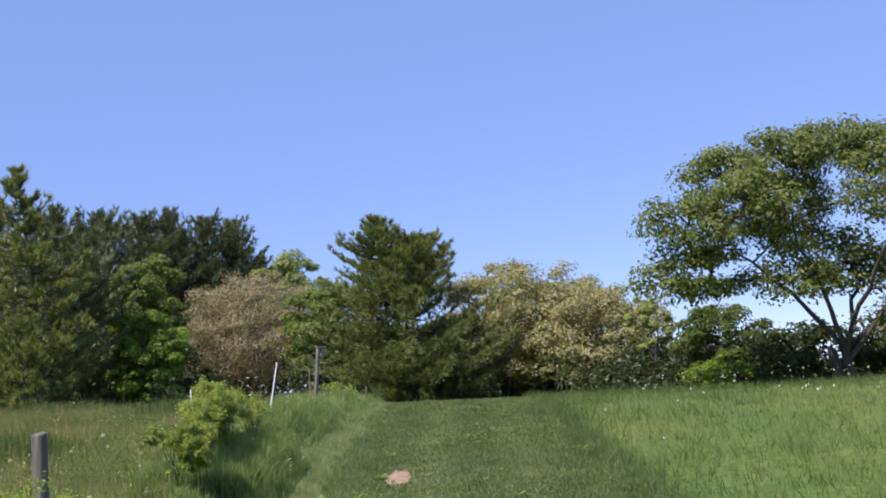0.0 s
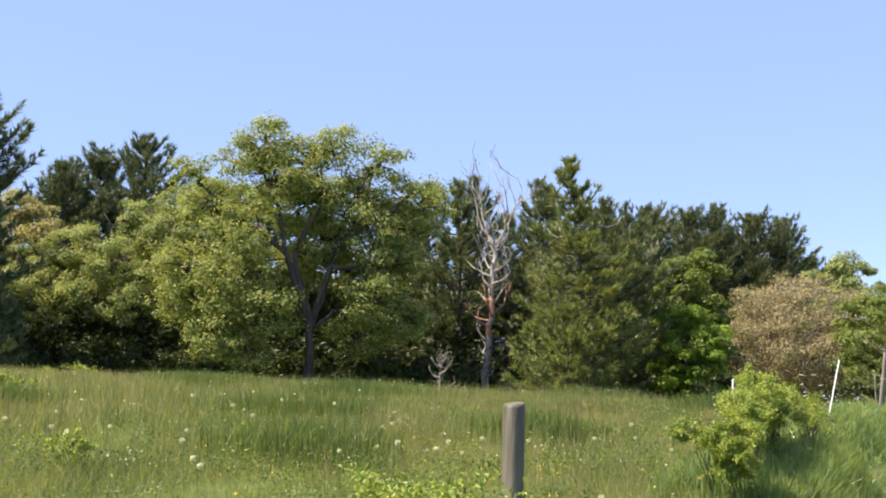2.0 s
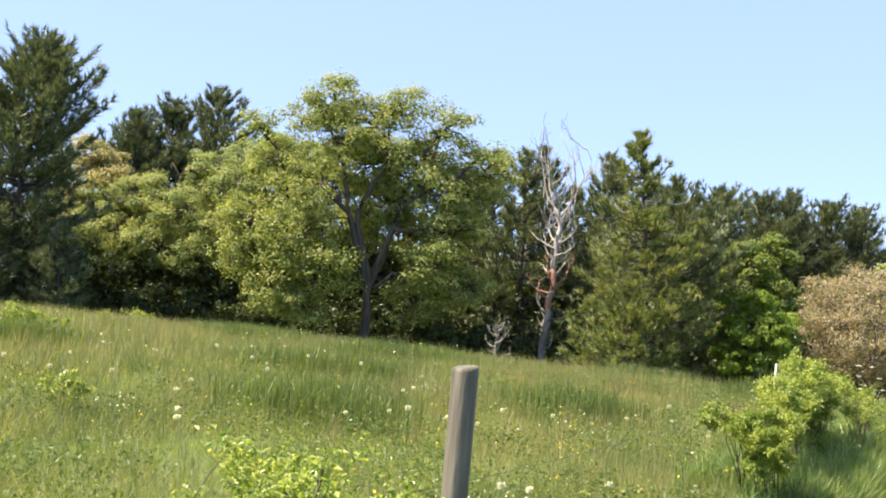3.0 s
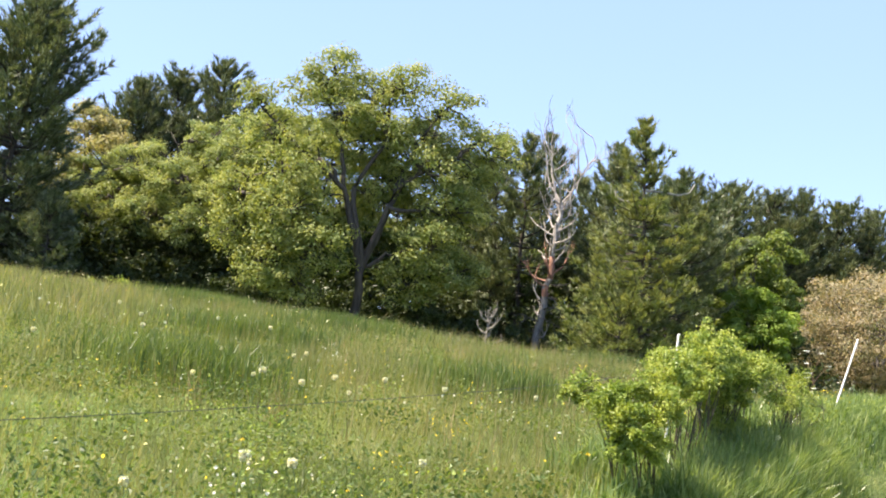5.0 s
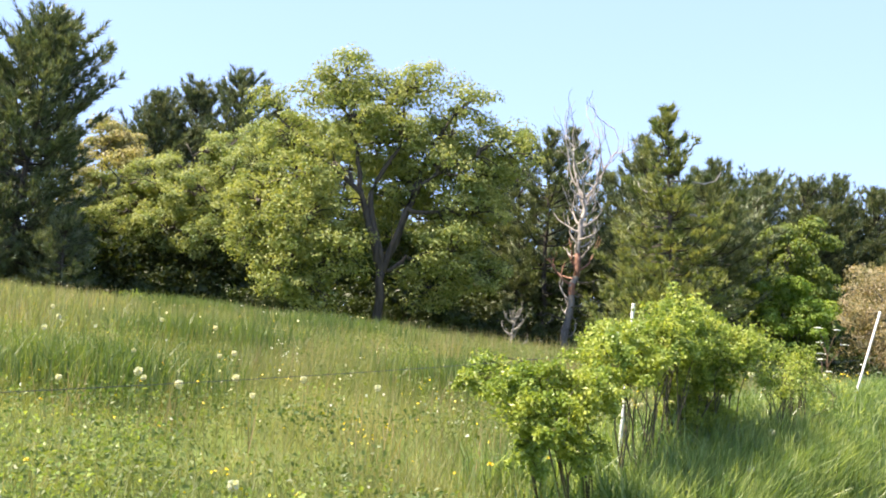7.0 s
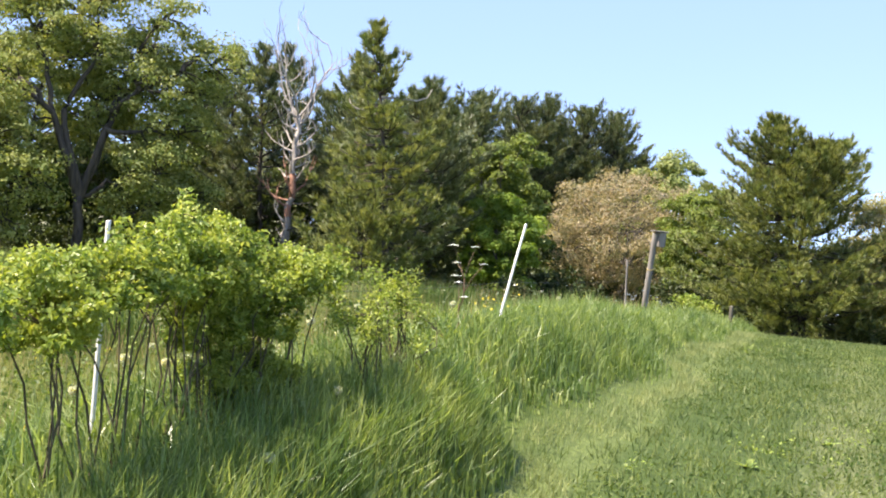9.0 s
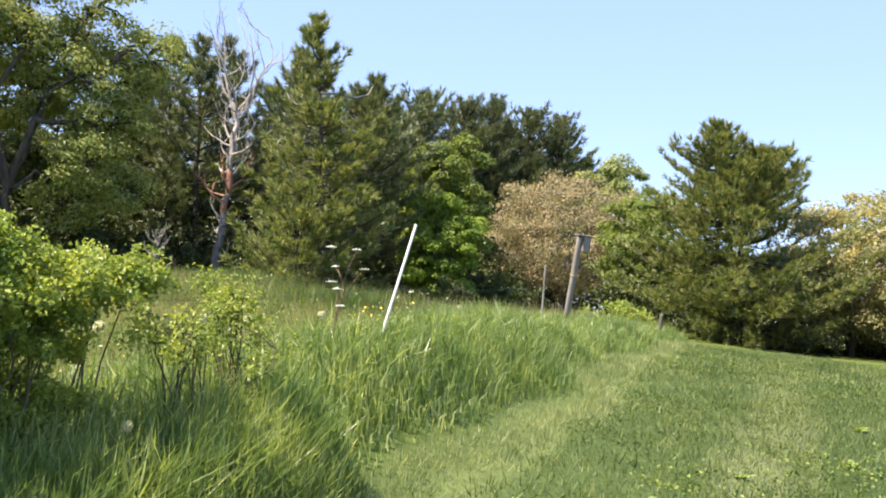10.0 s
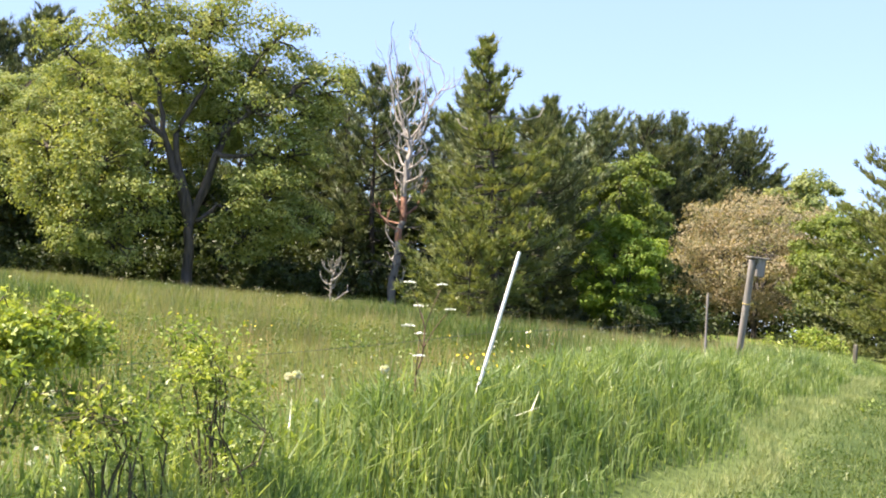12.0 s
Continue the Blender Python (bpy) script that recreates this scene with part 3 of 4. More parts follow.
def blades(name, label, mat, x, y, h, width, seed, segs=2, droop=0.55, smooth=True):
    """Many single grass blades as one mesh, each bent over by its own amount."""
    rng = np.random.default_rng(seed)
    n = len(x)
    base = np.stack([x, y, ground_z(x, y) - 0.01], 1)
    a = rng.uniform(0, 2 * np.pi, n)
    out = np.stack([np.cos(a), np.sin(a), np.zeros(n)], 1)
    f = rng.uniform(0, 2 * np.pi, n)
    side = np.stack([np.cos(f), np.sin(f), np.zeros(n)], 1) * (width / 2)[:, None]
    hh = h[:, None]
    k = rng.uniform(0.08, 1.0, (n, 1)) * droop
    up = np.array([[0, 0, 1.0]])
    tip = base + up * hh * (1 - 0.35 * k) + out * hh * k * 0.8
    s = Soup()
    i = np.arange(n)[:, None]
    if segs == 1:
        s.add(np.stack([base - side, base + side, tip], 1), np.arange(n * 3).reshape(-1, 3))
    else:
        mid = base + up * hh * 0.6 + out * hh * k * 0.2
        v = np.stack([base - side, base + side, mid - side * 0.85, mid + side * 0.85, tip], 1)
        s.add(v, np.concatenate([i * 5 + [[0, 1, 3]], i * 5 + [[0, 3, 2]], i * 5 + [[2, 3, 4]]], 1))
    ob = soup_part(name, s, mat)
    return tagged(ob, label, "grass", kind="stuff")


def scatter(seed, n, x0, x1, y0, y1, px=1.0, clump=0.0):
    """Random places in a stretch of the plan, thinning out towards x0 (px > 1) and gathered in tussocks."""
    rng = np.random.default_rng(seed)
    x = x1 - (x1 - x0) * rng.uniform(0, 1, n) ** px
    y = rng.uniform(y0, y1, n)
    if clump:
        m = max(8, n // 40)
        i = rng.integers(0, m, n)
        pull = rng.uniform(0, 1, n) < clump
        x = np.where(pull, x[i] + rng.normal(0, 0.12, n), x)
        y = np.where(pull, y[i] + rng.normal(0, 0.12, n), y)
    return x, y, rng


def patchy(x, y, s, seed):
    """Smooth variation over the plan between about -1 and 1."""
    return (np.sin(x * s + seed) * np.cos(y * s * 1.3 - seed) + 0.6 * np.sin(x * s * 2.3 - y * s * 1.7 + seed * 2)
            + 0.4 * np.cos(x * s * 4.1 + y * s * 3.7 + seed)) / 1.6


def edge_x(y):
    return PATH_LEFT + 0.12 * np.sin(y * 1.1) + 0.07 * np.sin(y * 2.7 + 1)


def in_dirt(x, y):
    return ((x + 0.87) / 0.19) ** 2 + ((y - 13.9) / 0.85) ** 2 < 1


x, y, rng = scatter(11, 105000, -3.8, -1.75, 3.0, 33.0, 1.0, 0.35)
keep = (x > np.where(y < 10.3, -2.5, np.where(y < 11.6, -2.85, -3.6))) & (x < edge_x(y) - 0.22 + rng.normal(0, 0.05, len(x)))
x, y = x[keep], y[keep]
grade = np.clip((edge_x(y) - x) / 0.60, 0.22, 1.0)
hgt = (0.18 + 0.42 * rng.uniform(0, 1, len(x)) ** 0.8) * grade * (0.68 + 0.20 * np.exp(-((y - 12.0) / 1.9) ** 2) + 0.12 * np.exp(-((y - 17) / 3.0) ** 2) + 0.15 * patchy(x, y, 0.9, 1))
blades("verge_grass", "lush dark green grass along the fence", M_VERGE, x, y, hgt, (0.0035 + 0.009 * rng.uniform(0, 1, len(x)) ** 1.6) * np.where(y < 10.5, 0.6, 1.3), 12, 2, 0.95)

rng = np.random.default_rng(13)
y = rng.uniform(11.2, 14.6, 15000)
x = -2.36 + 0.14 * rng.normal(size=15000)
blades("verge_grass", "long green grass grown up round the rose bush", M_VERGE, x, y, rng.uniform(0.26, 0.54, 15000) * np.clip((edge_x(y) - x) / 0.42, 0.25, 1.0), rng.uniform(0.006, 0.012, 15000), 14, 2, 0.6)

x, y, rng = scatter(21, 135000, -9.5, -3.1, 3.0, 34.0, 1.25, 0.35)
blades("field_grass", "knee-high meadow grass beyond the fence", M_FIELD, x, y, rng.uniform(0.10, 0.40, len(x)) * (1 + 0.35 * patchy(x, y, 0.6, 3)), rng.uniform(0.004, 0.008, len(x)), 22, 1, 1.25)

x, y, rng = scatter(23, 110000, -19, -8.0, 5.0, 38.0, 1.2, 0.35)
blades("field_grass", "knee-high meadow grass farther from the fence", M_FIELD, x, y, rng.uniform(0.15, 0.46, len(x)) * (1 + 0.3 * patchy(x, y, 0.6, 3)), rng.uniform(0.006, 0.013, len(x)), 24, 1, 1.2)

def leafy(name, label, mat, seed, n, x0, x1, y0, y1, px, z0, z1, size, lo):
    """Small broad leaves of clover, bedstraw and the like among the grass, in drifts, as one mesh."""
    x, y, rng = scatter(seed, n, x0, x1, y0, y1, px, 0.6)
    keep = patchy(x, y, 0.9, seed) > lo
    x, y = x[keep], y[keep]
    s = Soup()
    s.leaves(np.stack([x, y, ground_z(x, y) + rng.uniform(z0, z1, len(x))], 1), size, rng, 0.9, 0.7)
    return tagged(soup_part(name, s, mat), label, "ground plants", kind="stuff")


leafy("meadow_forbs", "low leafy clover and bedstraw in the meadow", M_MEADOW, 27, 90000, -12, -3.0, 4.0, 26.0, 1.3, 0.05, 0.26, 0.035, -0.1)
leafy("meadow_forbs", "bright leafy weeds in drifts over the meadow", M_WEED, 28, 26000, -14, -3.0, 4.0, 26.0, 1.3, 0.08, 0.30, 0.030, 0.35)
leafy("lane_clover", "clover and plantain in the mown lane", M_MEADOW, 29, 26000, -1.7, 1.8, 8.0, 30.0, 1.0, 0.01, 0.05, 0.028, -0.2)
leafy("lane_clover", "pale clover patches in the mown lane", M_WEED, 30, 9000, -1.7, 1.8, 8.0, 30.0, 1.0, 0.02, 0.06, 0.028, 0.4)

tus = random.Random(3)
tx, ty = [], []
for cx, cy, cr, cn in [(-8.4, 13.1, 0.9, 2200), (-11.5, 17.5, 1.1, 1800), (-13.5, 22.5, 1.3, 2600), (-7.0, 17.0, 0.8, 1300), (-19.0, 24.0, 1.3, 2200), (-24.0, 30.0, 1.5, 2200), (-6.0, 24.0, 0.9, 1300), (-16.0, 15.0, 0.9, 1500), (-10.0, 28.0, 1.0, 1500), (-29.0, 44.0, 1.2, 1500)]:
    for _ in range(cn):
        tx.append(cx + tus.gauss(0, cr * 0.6))
        ty.append(cy + tus.gauss(0, cr * 0.45))
x, y, rng = np.array(tx), np.array(ty), np.random.default_rng(25)
blades("grass_tussocks", "taller dark green tussocks in the meadow", M_MEADOW, x, y, rng.uniform(0.35, 0.62, len(x)), rng.uniform(0.007, 0.014, len(x)), 26, 2, 0.6)

x, y, rng = scatter(31, 150000, -66, -12, 10.0, 74.0, 1.05, 0.3)
keep = np.hypot(x, y - 5) < 68
x, y = x[keep], y[keep]
blades("field_grass", "tall meadow grass running to the wood", M_FIELD, x, y, rng.uniform(0.22, 0.55, len(x)) * (1 + 0.3 * patchy(x, y, 0.35, 5)), rng.uniform(0.014, 0.030, len(x)), 32, 1, 1.0)

x, y, rng = scatter(35, 26000, -40, -3.2, 12.0, 55.0, 1.5, 0.5)
blades("seed_grass", "thin straw-coloured seed stalks standing over the meadow", M_STRAW, x, y, rng.uniform(0.40, 0.62, len(x)), rng.uniform(0.004, 0.010, len(x)), 36, 1, 0.5)

x, y, rng = scatter(37, 60000, -34, 26, -26.0, 10.0, 1.0, 0.4)
keep = ((x < -2.3) | (x > 2.1)) & (np.hypot(x, y - 3) > 2.5) & ((y < 3.5) | (x > 1.9))
x, y = x[keep], y[keep]
blades("field_grass", "meadow grass around the start of the lane", M_FIELD, x, y, rng.uniform(0.15, 0.42, len(x)), rng.uniform(0.012, 0.024, len(x)), 38, 1, 0.7)

x, y, rng = scatter(41, 42000, -12, -2.5, 30.0, 66.0, 1.0, 0.3)
blades("field_grass", "tall meadow grass over the crest", M_FIELD, x, y, rng.uniform(0.22, 0.5, len(x)), rng.uniform(0.014, 0.026, len(x)), 42, 1, 0.6)

x, y, rng = scatter(51, 80000, 26.0, 1.75, 9.0, 46.0, 1.35, 0.3)
blades("meadow_grass", "thick green meadow grass beside the lane", M_MEADOW, x, y, rng.uniform(0.10, 0.32, len(x)) * (1 + 0.3 * patchy(x, y, 0.8, 4)), rng.uniform(0.006, 0.014, len(x)), 52, 1, 1.1)

x, y, rng = scatter(61, 125000, PATH_LEFT - 0.3, PATH_RIGHT + 0.2, 6.0, 31.0, 1.0, 0.3)
keep = (x > edge_x(y) + 0.2) & ~in_dirt(x, y)
x, y = x[keep], y[keep]
blades("mown_grass", "short mown grass of the lane", M_LANE, x, y, rng.uniform(0.03, 0.12, len(x)) * (1 + 0.3 * patchy(x, y, 5.0, 2)), rng.uniform(0.006, 0.014, len(x)), 62, 1, 1.3)

x, y, rng = scatter(65, 30000, -0.3, 0.3, 8.0, 31.0, 1.0, 0.4)
x = x * rng.uniform(0.3, 1.0, len(x)) + np.where(rng.uniform(0, 1, len(x)) < 0.55, -0.30, 0.72) + 0.06 * np.sin(y * 0.9)
keep = ~in_dirt(x, y)
x, y = x[keep], y[keep]
blades("mown_grass", "paler worn grass in the lane's wheel tracks", M_CLIP, x, y, rng.uniform(0.02, 0.06, len(x)), rng.uniform(0.005, 0.010, len(x)), 66, 1, 1.6)

x, y, rng = scatter(71, 30000, -0.3, 0.3, 6.0, 31.0, 1.0, 0.3)
x = x * rng.uniform(0.2, 0.7, len(x)) + edge_x(y)
blades("clippings", "pale dry clippings along the mown edge", M_CLIP, x, y, rng.uniform(0.04, 0.13, len(x)), rng.uniform(0.006, 0.012, len(x)), 72, 1, 1.1)


# ---- the wood and the single trees ----
broadleaf("oak_tree", "broad oak with fresh yellow-green leaves at the wood's edge", -39.6, 57.5, 17.0, 16.4, 0.03, 101, M_OAK, M_BARK, 800, 88, 0.228, 0, 0.22, (0.1, 0.0), 0.019, 0.58, 0.042, squash=1.2, turn=radians(36),
          stems=[[(-1.3, -0.3, 7.8), (-2.2, -0.4, 11.6), (-3.4, -0.2, 14.2)], [(1.8, 0.2, 8.6), (2.6, 0.2, 11.6), (3.9, 0.0, 13.8)], [(-1.4, -0.6, 8.2), (-4.6, -0.8, 10.4), (-6.6, -0.6, 12.2)],
                 [(1.9, -0.4, 9.0), (5.2, -0.6, 10.8)], [(-1.0, -0.2, 8.4), (0.8, -0.3, 11.4), (0.6, 0.0, 14.2)]],
          lobes=[(-2.7, 0.0, 15.0, 2.0), (-4.4, -0.4, 13.7, 1.6), (-7.3, -0.2, 13.0, 1.0), (-0.5, 0.6, 14.0, 1.7), (1.9, 0.2, 14.6, 1.9), (4.8, 0.0, 13.7, 1.5), (3.8, 1.6, 12.1, 2.1), (7.0, 0.4, 11.2, 1.9), (5.4, 1.0, 10.0, 2.1),
                 (-5.9, 0.6, 11.2, 1.9), (-4.4, -1.4, 8.7, 2.3), (-7.2, -0.4, 7.2, 2.0), (-7.4, 0.2, 5.3, 2.0), (-4.4, -2.0, 6.1, 2.5), (-5.2, -1.6, 3.3, 2.1), (-2.4, -2.2, 4.4, 2.0), (-3.4, -1.8, 2.2, 1.4),
                 (0.5, 2.6, 8.6, 2.6), (-0.6, 1.8, 11.6, 2.6), (2.4, 1.8, 10.6, 2.4), (0.6, -0.8, 12.2, 1.6), (-1.8, -1.0, 12.4, 1.7), (3.4, -0.9, 9.6, 1.6), (5.2, 0.6, 7.6, 2.2), (4.0, -0.4, 5.1, 2.0), (3.0, 1.0, 3.0, 1.8), (5.8, 0.4, 4.0, 1.7)])
broadleaf("oak_tree", "wide spreading oak standing alone on the meadow", 19.3, 54.7, 12.5, 19.6, 0.10, 102, M_LONE, M_BARK, 640, 82, 0.25, 5, 0.14, (0, 0), 0.023, 0.58, 0.042, trunks=3,
          lobes=[(-4.8, 0.4, 10.6, 2.0), (-1.9, -0.6, 10.9, 2.0), (0.5, 0.8, 11.5, 2.0), (3.0, -0.4, 10.9, 2.0), (6.2, 0.6, 10.5, 2.2), (-7.4, -0.5, 8.2, 2.1), (-4.4, -1.8, 8.6, 2.3), (-1.2, 2.2, 8.4, 2.5), (2.4, -2.2, 8.8, 2.6),
                 (6.0, 0.4, 8.0, 2.7), (-8.4, 0.6, 5.7, 1.5), (-6.0, 0.8, 5.8, 2.0), (-2.6, -1.2, 5.4, 1.8), (1.4, 1.8, 5.6, 2.2), (4.8, -1.4, 5.0, 2.5), (3.0, 0.4, 2.6, 1.5), (8.6, 0.5, 5.4, 2.2), (6.6, 0.6, 3.0, 1.8)])
pine("pine_tree", "tall dense white pine at the wood's edge", -59.3, 46.4, 16.7, 10.0, 103, M_PINE_BLUE, 0.03, 34, 9, (1.0, 0.65), 1, 0.0, "", 0.42, 0.55, 9, 0.45)
pine("pine_tree", "dark white pine with an open flat top", -68.0, 47.4, 15.2, 11.5, 104, M_PINE_BLUE, 0.06, 24, 9, (-0.6, 0.0), 1, 0.0, "", 0.6, 0.5, 10, 0.45, 0.5)
broadleaf("maple_tree", "light green maple beside the pines", -66.0, 39.0, 11.0, 8.5, 0.05, 105, M_YOUNG, M_BARK, 70, 170, 0.34)
broadleaf("maple_tree", "yellow-green maple among the pines", -76.0, 47.0, 13.0, 9.0, 0.1, 106, M_YOUNG, M_BARK, 60, 150, 0.36)
pine("pine_tree", "blue-green pine rising behind the oaks", -75.8, 70.8, 19.3, 12.5, 107, M_PINE_BLUE, 0.2, 24, 8, group="pines behind the oaks", length=0.6, per=8)
pine("pine_tree", "blue-green pine rising behind the oaks", -75.1, 74.6, 21.2, 13.0, 108, M_PINE_BLUE, 0.2, 24, 8, group="pines behind the oaks", length=0.6, per=8)
pine("pine_tree", "blue-green pine rising behind the oaks", -71.0, 76.0, 22.4, 14.0, 109, M_PINE_BLUE, 0.2, 24, 8, group="pines behind the oaks", length=0.6, per=8)
broadleaf("young_oak", "young oak with bronze-tinged leaves", -67.4, 60.0, 15.0, 9.6, 0.2, 110, M_GOLD, M_BARK, 110, 150, 0.28, spread=0.075)
broadleaf("young_oak", "rounded young oak in light green leaf", -55.5, 60.0, 14.4, 11.2, 0.03, 111, M_YOUNG, M_BARK, 330, 120, 0.22, spread=0.052, lobes=[(-3.0, -1.2, 9.6, 2.1), (0.4, 0.2, 11.4, 2.4), (3.4, -0.8, 10.2, 2.2), (-3.9, -1.6, 6.6, 2.0), (0.2, -2.8, 8.0, 2.3), (3.8, -1.6, 7.0, 2.1), (-1.6, -3.4, 5.6, 1.8), (2.0, -3.0, 5.0, 1.7), (-0.6, 2.4, 8.6, 2.4), (4.8, 0.6, 11.8, 1.6)])
broadleaf("young_oak", "rounded young oak in light green leaf", -62.2, 58.6, 12.2, 9.4, 0.03, 112, M_YOUNG, M_BARK, 260, 120, 0.22, spread=0.055, lobes=[(-2.4, -0.8, 8.4, 1.9), (0.8, 0.2, 9.8, 2.1), (2.8, -0.8, 8.0, 2.0), (-3.0, -1.4, 5.6, 1.8), (0.4, -2.6, 6.6, 2.1), (2.8, -1.6, 5.0, 1.7), (0.0, 2.2, 7.0, 2.2), (-0.8, -2.6, 4.4, 1.4)])
broadleaf("young_oak", "light green oak behind the broad oak", -54.0, 65.0, 16.0, 9.0, 0.2, 113, M_YOUNG, M_BARK, 130, 150, 0.28, spread=0.07)
broadleaf("young_oak", "light green oak filling in beside the broad oak", -48.6, 63.4, 14.2, 8.0, 0.25, 114, M_YOUNG, M_BARK, 150, 140, 0.24, spread=0.065)
pine("pine_tree", "dark pine beside the broad oak", -35.6, 70.0, 14.6, 8.0, 114, M_PINE, 0.04, 18, 7, dead_low=0.3)
pine("pine_tree", "dark pine behind the dead tree", -30.5, 74.0, 14.8, 8.0, 115, M_PINE, 0.06, 18, 7, dead_low=0.25)
for k, (px, py, ph) in enumerate([(-40.5, 74.5, 15.4), (-39.0, 79.5, 16.6), (-35.6, 84.5, 17.2), (-31.5, 88.5, 16.4), (-28.5, 92.5, 15.6)]):
    pine("pine_tree", "dark pine closing the wood behind the dead tree", px, py, ph, 7.6 + 0.4 * (k % 3), 180 + k, M_PINE, 0.10, 18, 6, group="pines behind the dead tree", length=0.6, per=7)
ragged = pine("pine_tree", "ragged white pine with a bent top", -21.9, 59.4, 13.6, 6.8, 116, M_OLIVE, 0.03, 32, 7, (-1.0, -0.4), 1, 0.12, "", 0.22, 0.38, 15, 0.8, 0.6, 0.45, 0.8)
for z0, ln, up in [(10.0, 2.6, 0.7), (8.3, 2.9, 0.9), (9.3, -1.6, 0.5)]:
    s = Soup()
    b0 = np.array([-0.7, -0.3, z0])
    s.tube([b0, b0 + [0.25 * ln, 0.2 * ln, 0.05], b0 + [0.55 * ln, 0.45 * ln, 0.0], b0 + [0.72 * ln, 0.6 * ln, 0.3 * up], b0 + [0.80 * ln, 0.66 * ln, up]], [0.07, 0.06, 0.05, 0.035, 0.012], 6)
    soup_part("bare_bough", s, M_DEAD, ragged, "crooked bleached dead bough", True)
pine("pine_tree", "second pine close behind the ragged one", -24.2, 67.4, 11.2, 8.0, 117, M_PINE, 0.1, 20, 8, (0.6, 0.4), 1, 0.2, "", 0.62, 0.45, 12, 0.5, 0.7)
pine("young_pine", "low young pine with wide olive-green boughs", -24.4, 60.8, 5.0, 5.8, 122, M_OLIVE, 0.04, 9, 7, (0, 0), 1, 0.0, "", 0.4, 0.45, 10)
pine("young_pine", "low spreading pine under the ragged one", -22.4, 57.0, 3.8, 6.4, 123, M_OLIVE, 0.05, 7, 7, (0, 0), 1, 0.0, "", 0.45, 0.42, 10)
pine("young_pine", "small dark pine at the tall pine's foot", -54.2, 46.6, 5.0, 4.0, 124, M_PINE_BLUE, 0.03, 12, 6, (0, 0), 1, 0.0, "", 0.25, 0.4, 9)
pine("young_pine", "small pine at the tall pine's foot", -57.0, 43.6, 3.6, 4.2, 125, M_PINE_BLUE, 0.03, 9, 6, (0, 0), 1, 0.0, "", 0.3, 0.4, 9)
bare_tree("dead_tree", "dead pine with bleached bare limbs and reddish wood", -32.0, 66.6, 15.4, 118, (1.1, 0.3), M_DEAD, 34, 0.16, True, 0.16, 0.017, 0.64, 6, radians(33))
bare_tree("dead_snag", "short dead snag with pale bare branches", -31.2, 58.9, 2.4, 119, (0.1, 0), M_BOX, 9, 0.25, False, 0.55, 0.035, 0.75, 3)
broadleaf("maple_tree", "mid-green maple between the pines", -21.2, 74.5, 10.9, 6.2, 0.05, 120, M_MID, M_BARK, 85, 200, 0.30, spread=0.1)
broadleaf("maple_tree", "bright spring-green young maple", -19.2, 69.3, 6.6, 5.2, 0.02, 121, M_BRIGHT, M_BARK, 80, 190, 0.26, spread=0.1)
for k, (px, py, ph, pw) in enumerate([(-34.1, 108.7, 18.6, 9.6), (-31.3, 113.7, 19.0, 10.1), (-29.1, 116.4, 19.6, 10.1), (-26.0, 119.2, 19.4, 10.6), (-23.3, 121.7, 19.4, 9.6), (-39.0, 106.0, 18.2, 10.1)]):
    pine("pine_tree", "tall pine on the skyline of the wood", px, py, ph, pw * 1.25, 130 + k, M_PINE, 0.15, 24, 8, group="pines on the skyline", length=0.55, per=8, taper=0.6)
broadleaf("budding_tree", "round tree in bronze-brown bud", -18.9, 104.0, 12.4, 15.6, 0.0, 140, M_TAN, M_GREYBARK, 190, 170, 0.255, 9, spread=0.075)
broadleaf("oak_tree", "light green oak behind the bronze tree", -17.6, 119.7, 15.8, 11.0, 0.1, 141, M_YOUNG, M_BARK, 110, 190, 0.40)
broadleaf("maple_tree", "mid-green maple beside the double pine", -10.6, 97.2, 11.0, 9.4, 0.0, 142, M_MID, M_BARK, 120, 170, 0.34)
pine("pine_tree", "dense double-topped pine beyond the crest of the lane", -3.1, 86.0, 14.9, 14.2, 143, M_OLIVE, 0.02, 30, 10, (-2.3, 0), 2, 0.0, "", 0.25, 0.46, 11, 0.8, 0.45, 0.22, 0.5)
broadleaf("budding_oak", "oak in golden-brown bud with thin top twigs", 4.0, 91.9, 11.4, 12.4, 0.0, 144, M_GOLD, M_GREYBARK, 140, 150, 0.32, 9)
broadleaf("budding_oak", "oak in golden-brown bud", 9.2, 94.5, 10.6, 12.5, 0.0, 145, M_GOLD, M_GREYBARK, 140, 150, 0.32, 9)
broadleaf("budding_oak", "low oak in golden-brown bud", 11.6, 86.5, 8.4, 11.0, 0.0, 146, M_GOLD, M_GREYBARK, 130, 140, 0.32, 8)
broadleaf("sapling", "small light green sapling near the lone oak", 13.2, 73.8, 6.6, 3.2, 0.3, 147, M_OAK, M_GREYBARK, 30, 130, 0.28)

# trees deeper in the wood, behind the ones above
deep_pine = pine("pine_tree", "dark pine deep in the wood", -46.0, 78.0, 13.5, 8.0, 150, M_PINE, 0.05, 15, 6, group="trees deep in the wood", length=0.66, per=6)
deep_leaf = broadleaf("maple_tree", "green maple deep in the wood", -44.0, 72.0, 11.0, 9.0, 0.03, 151, M_GREEN, M_BARK, 60, 110, 0.42, group="trees deep in the wood")
deep_rng = random.Random(5)
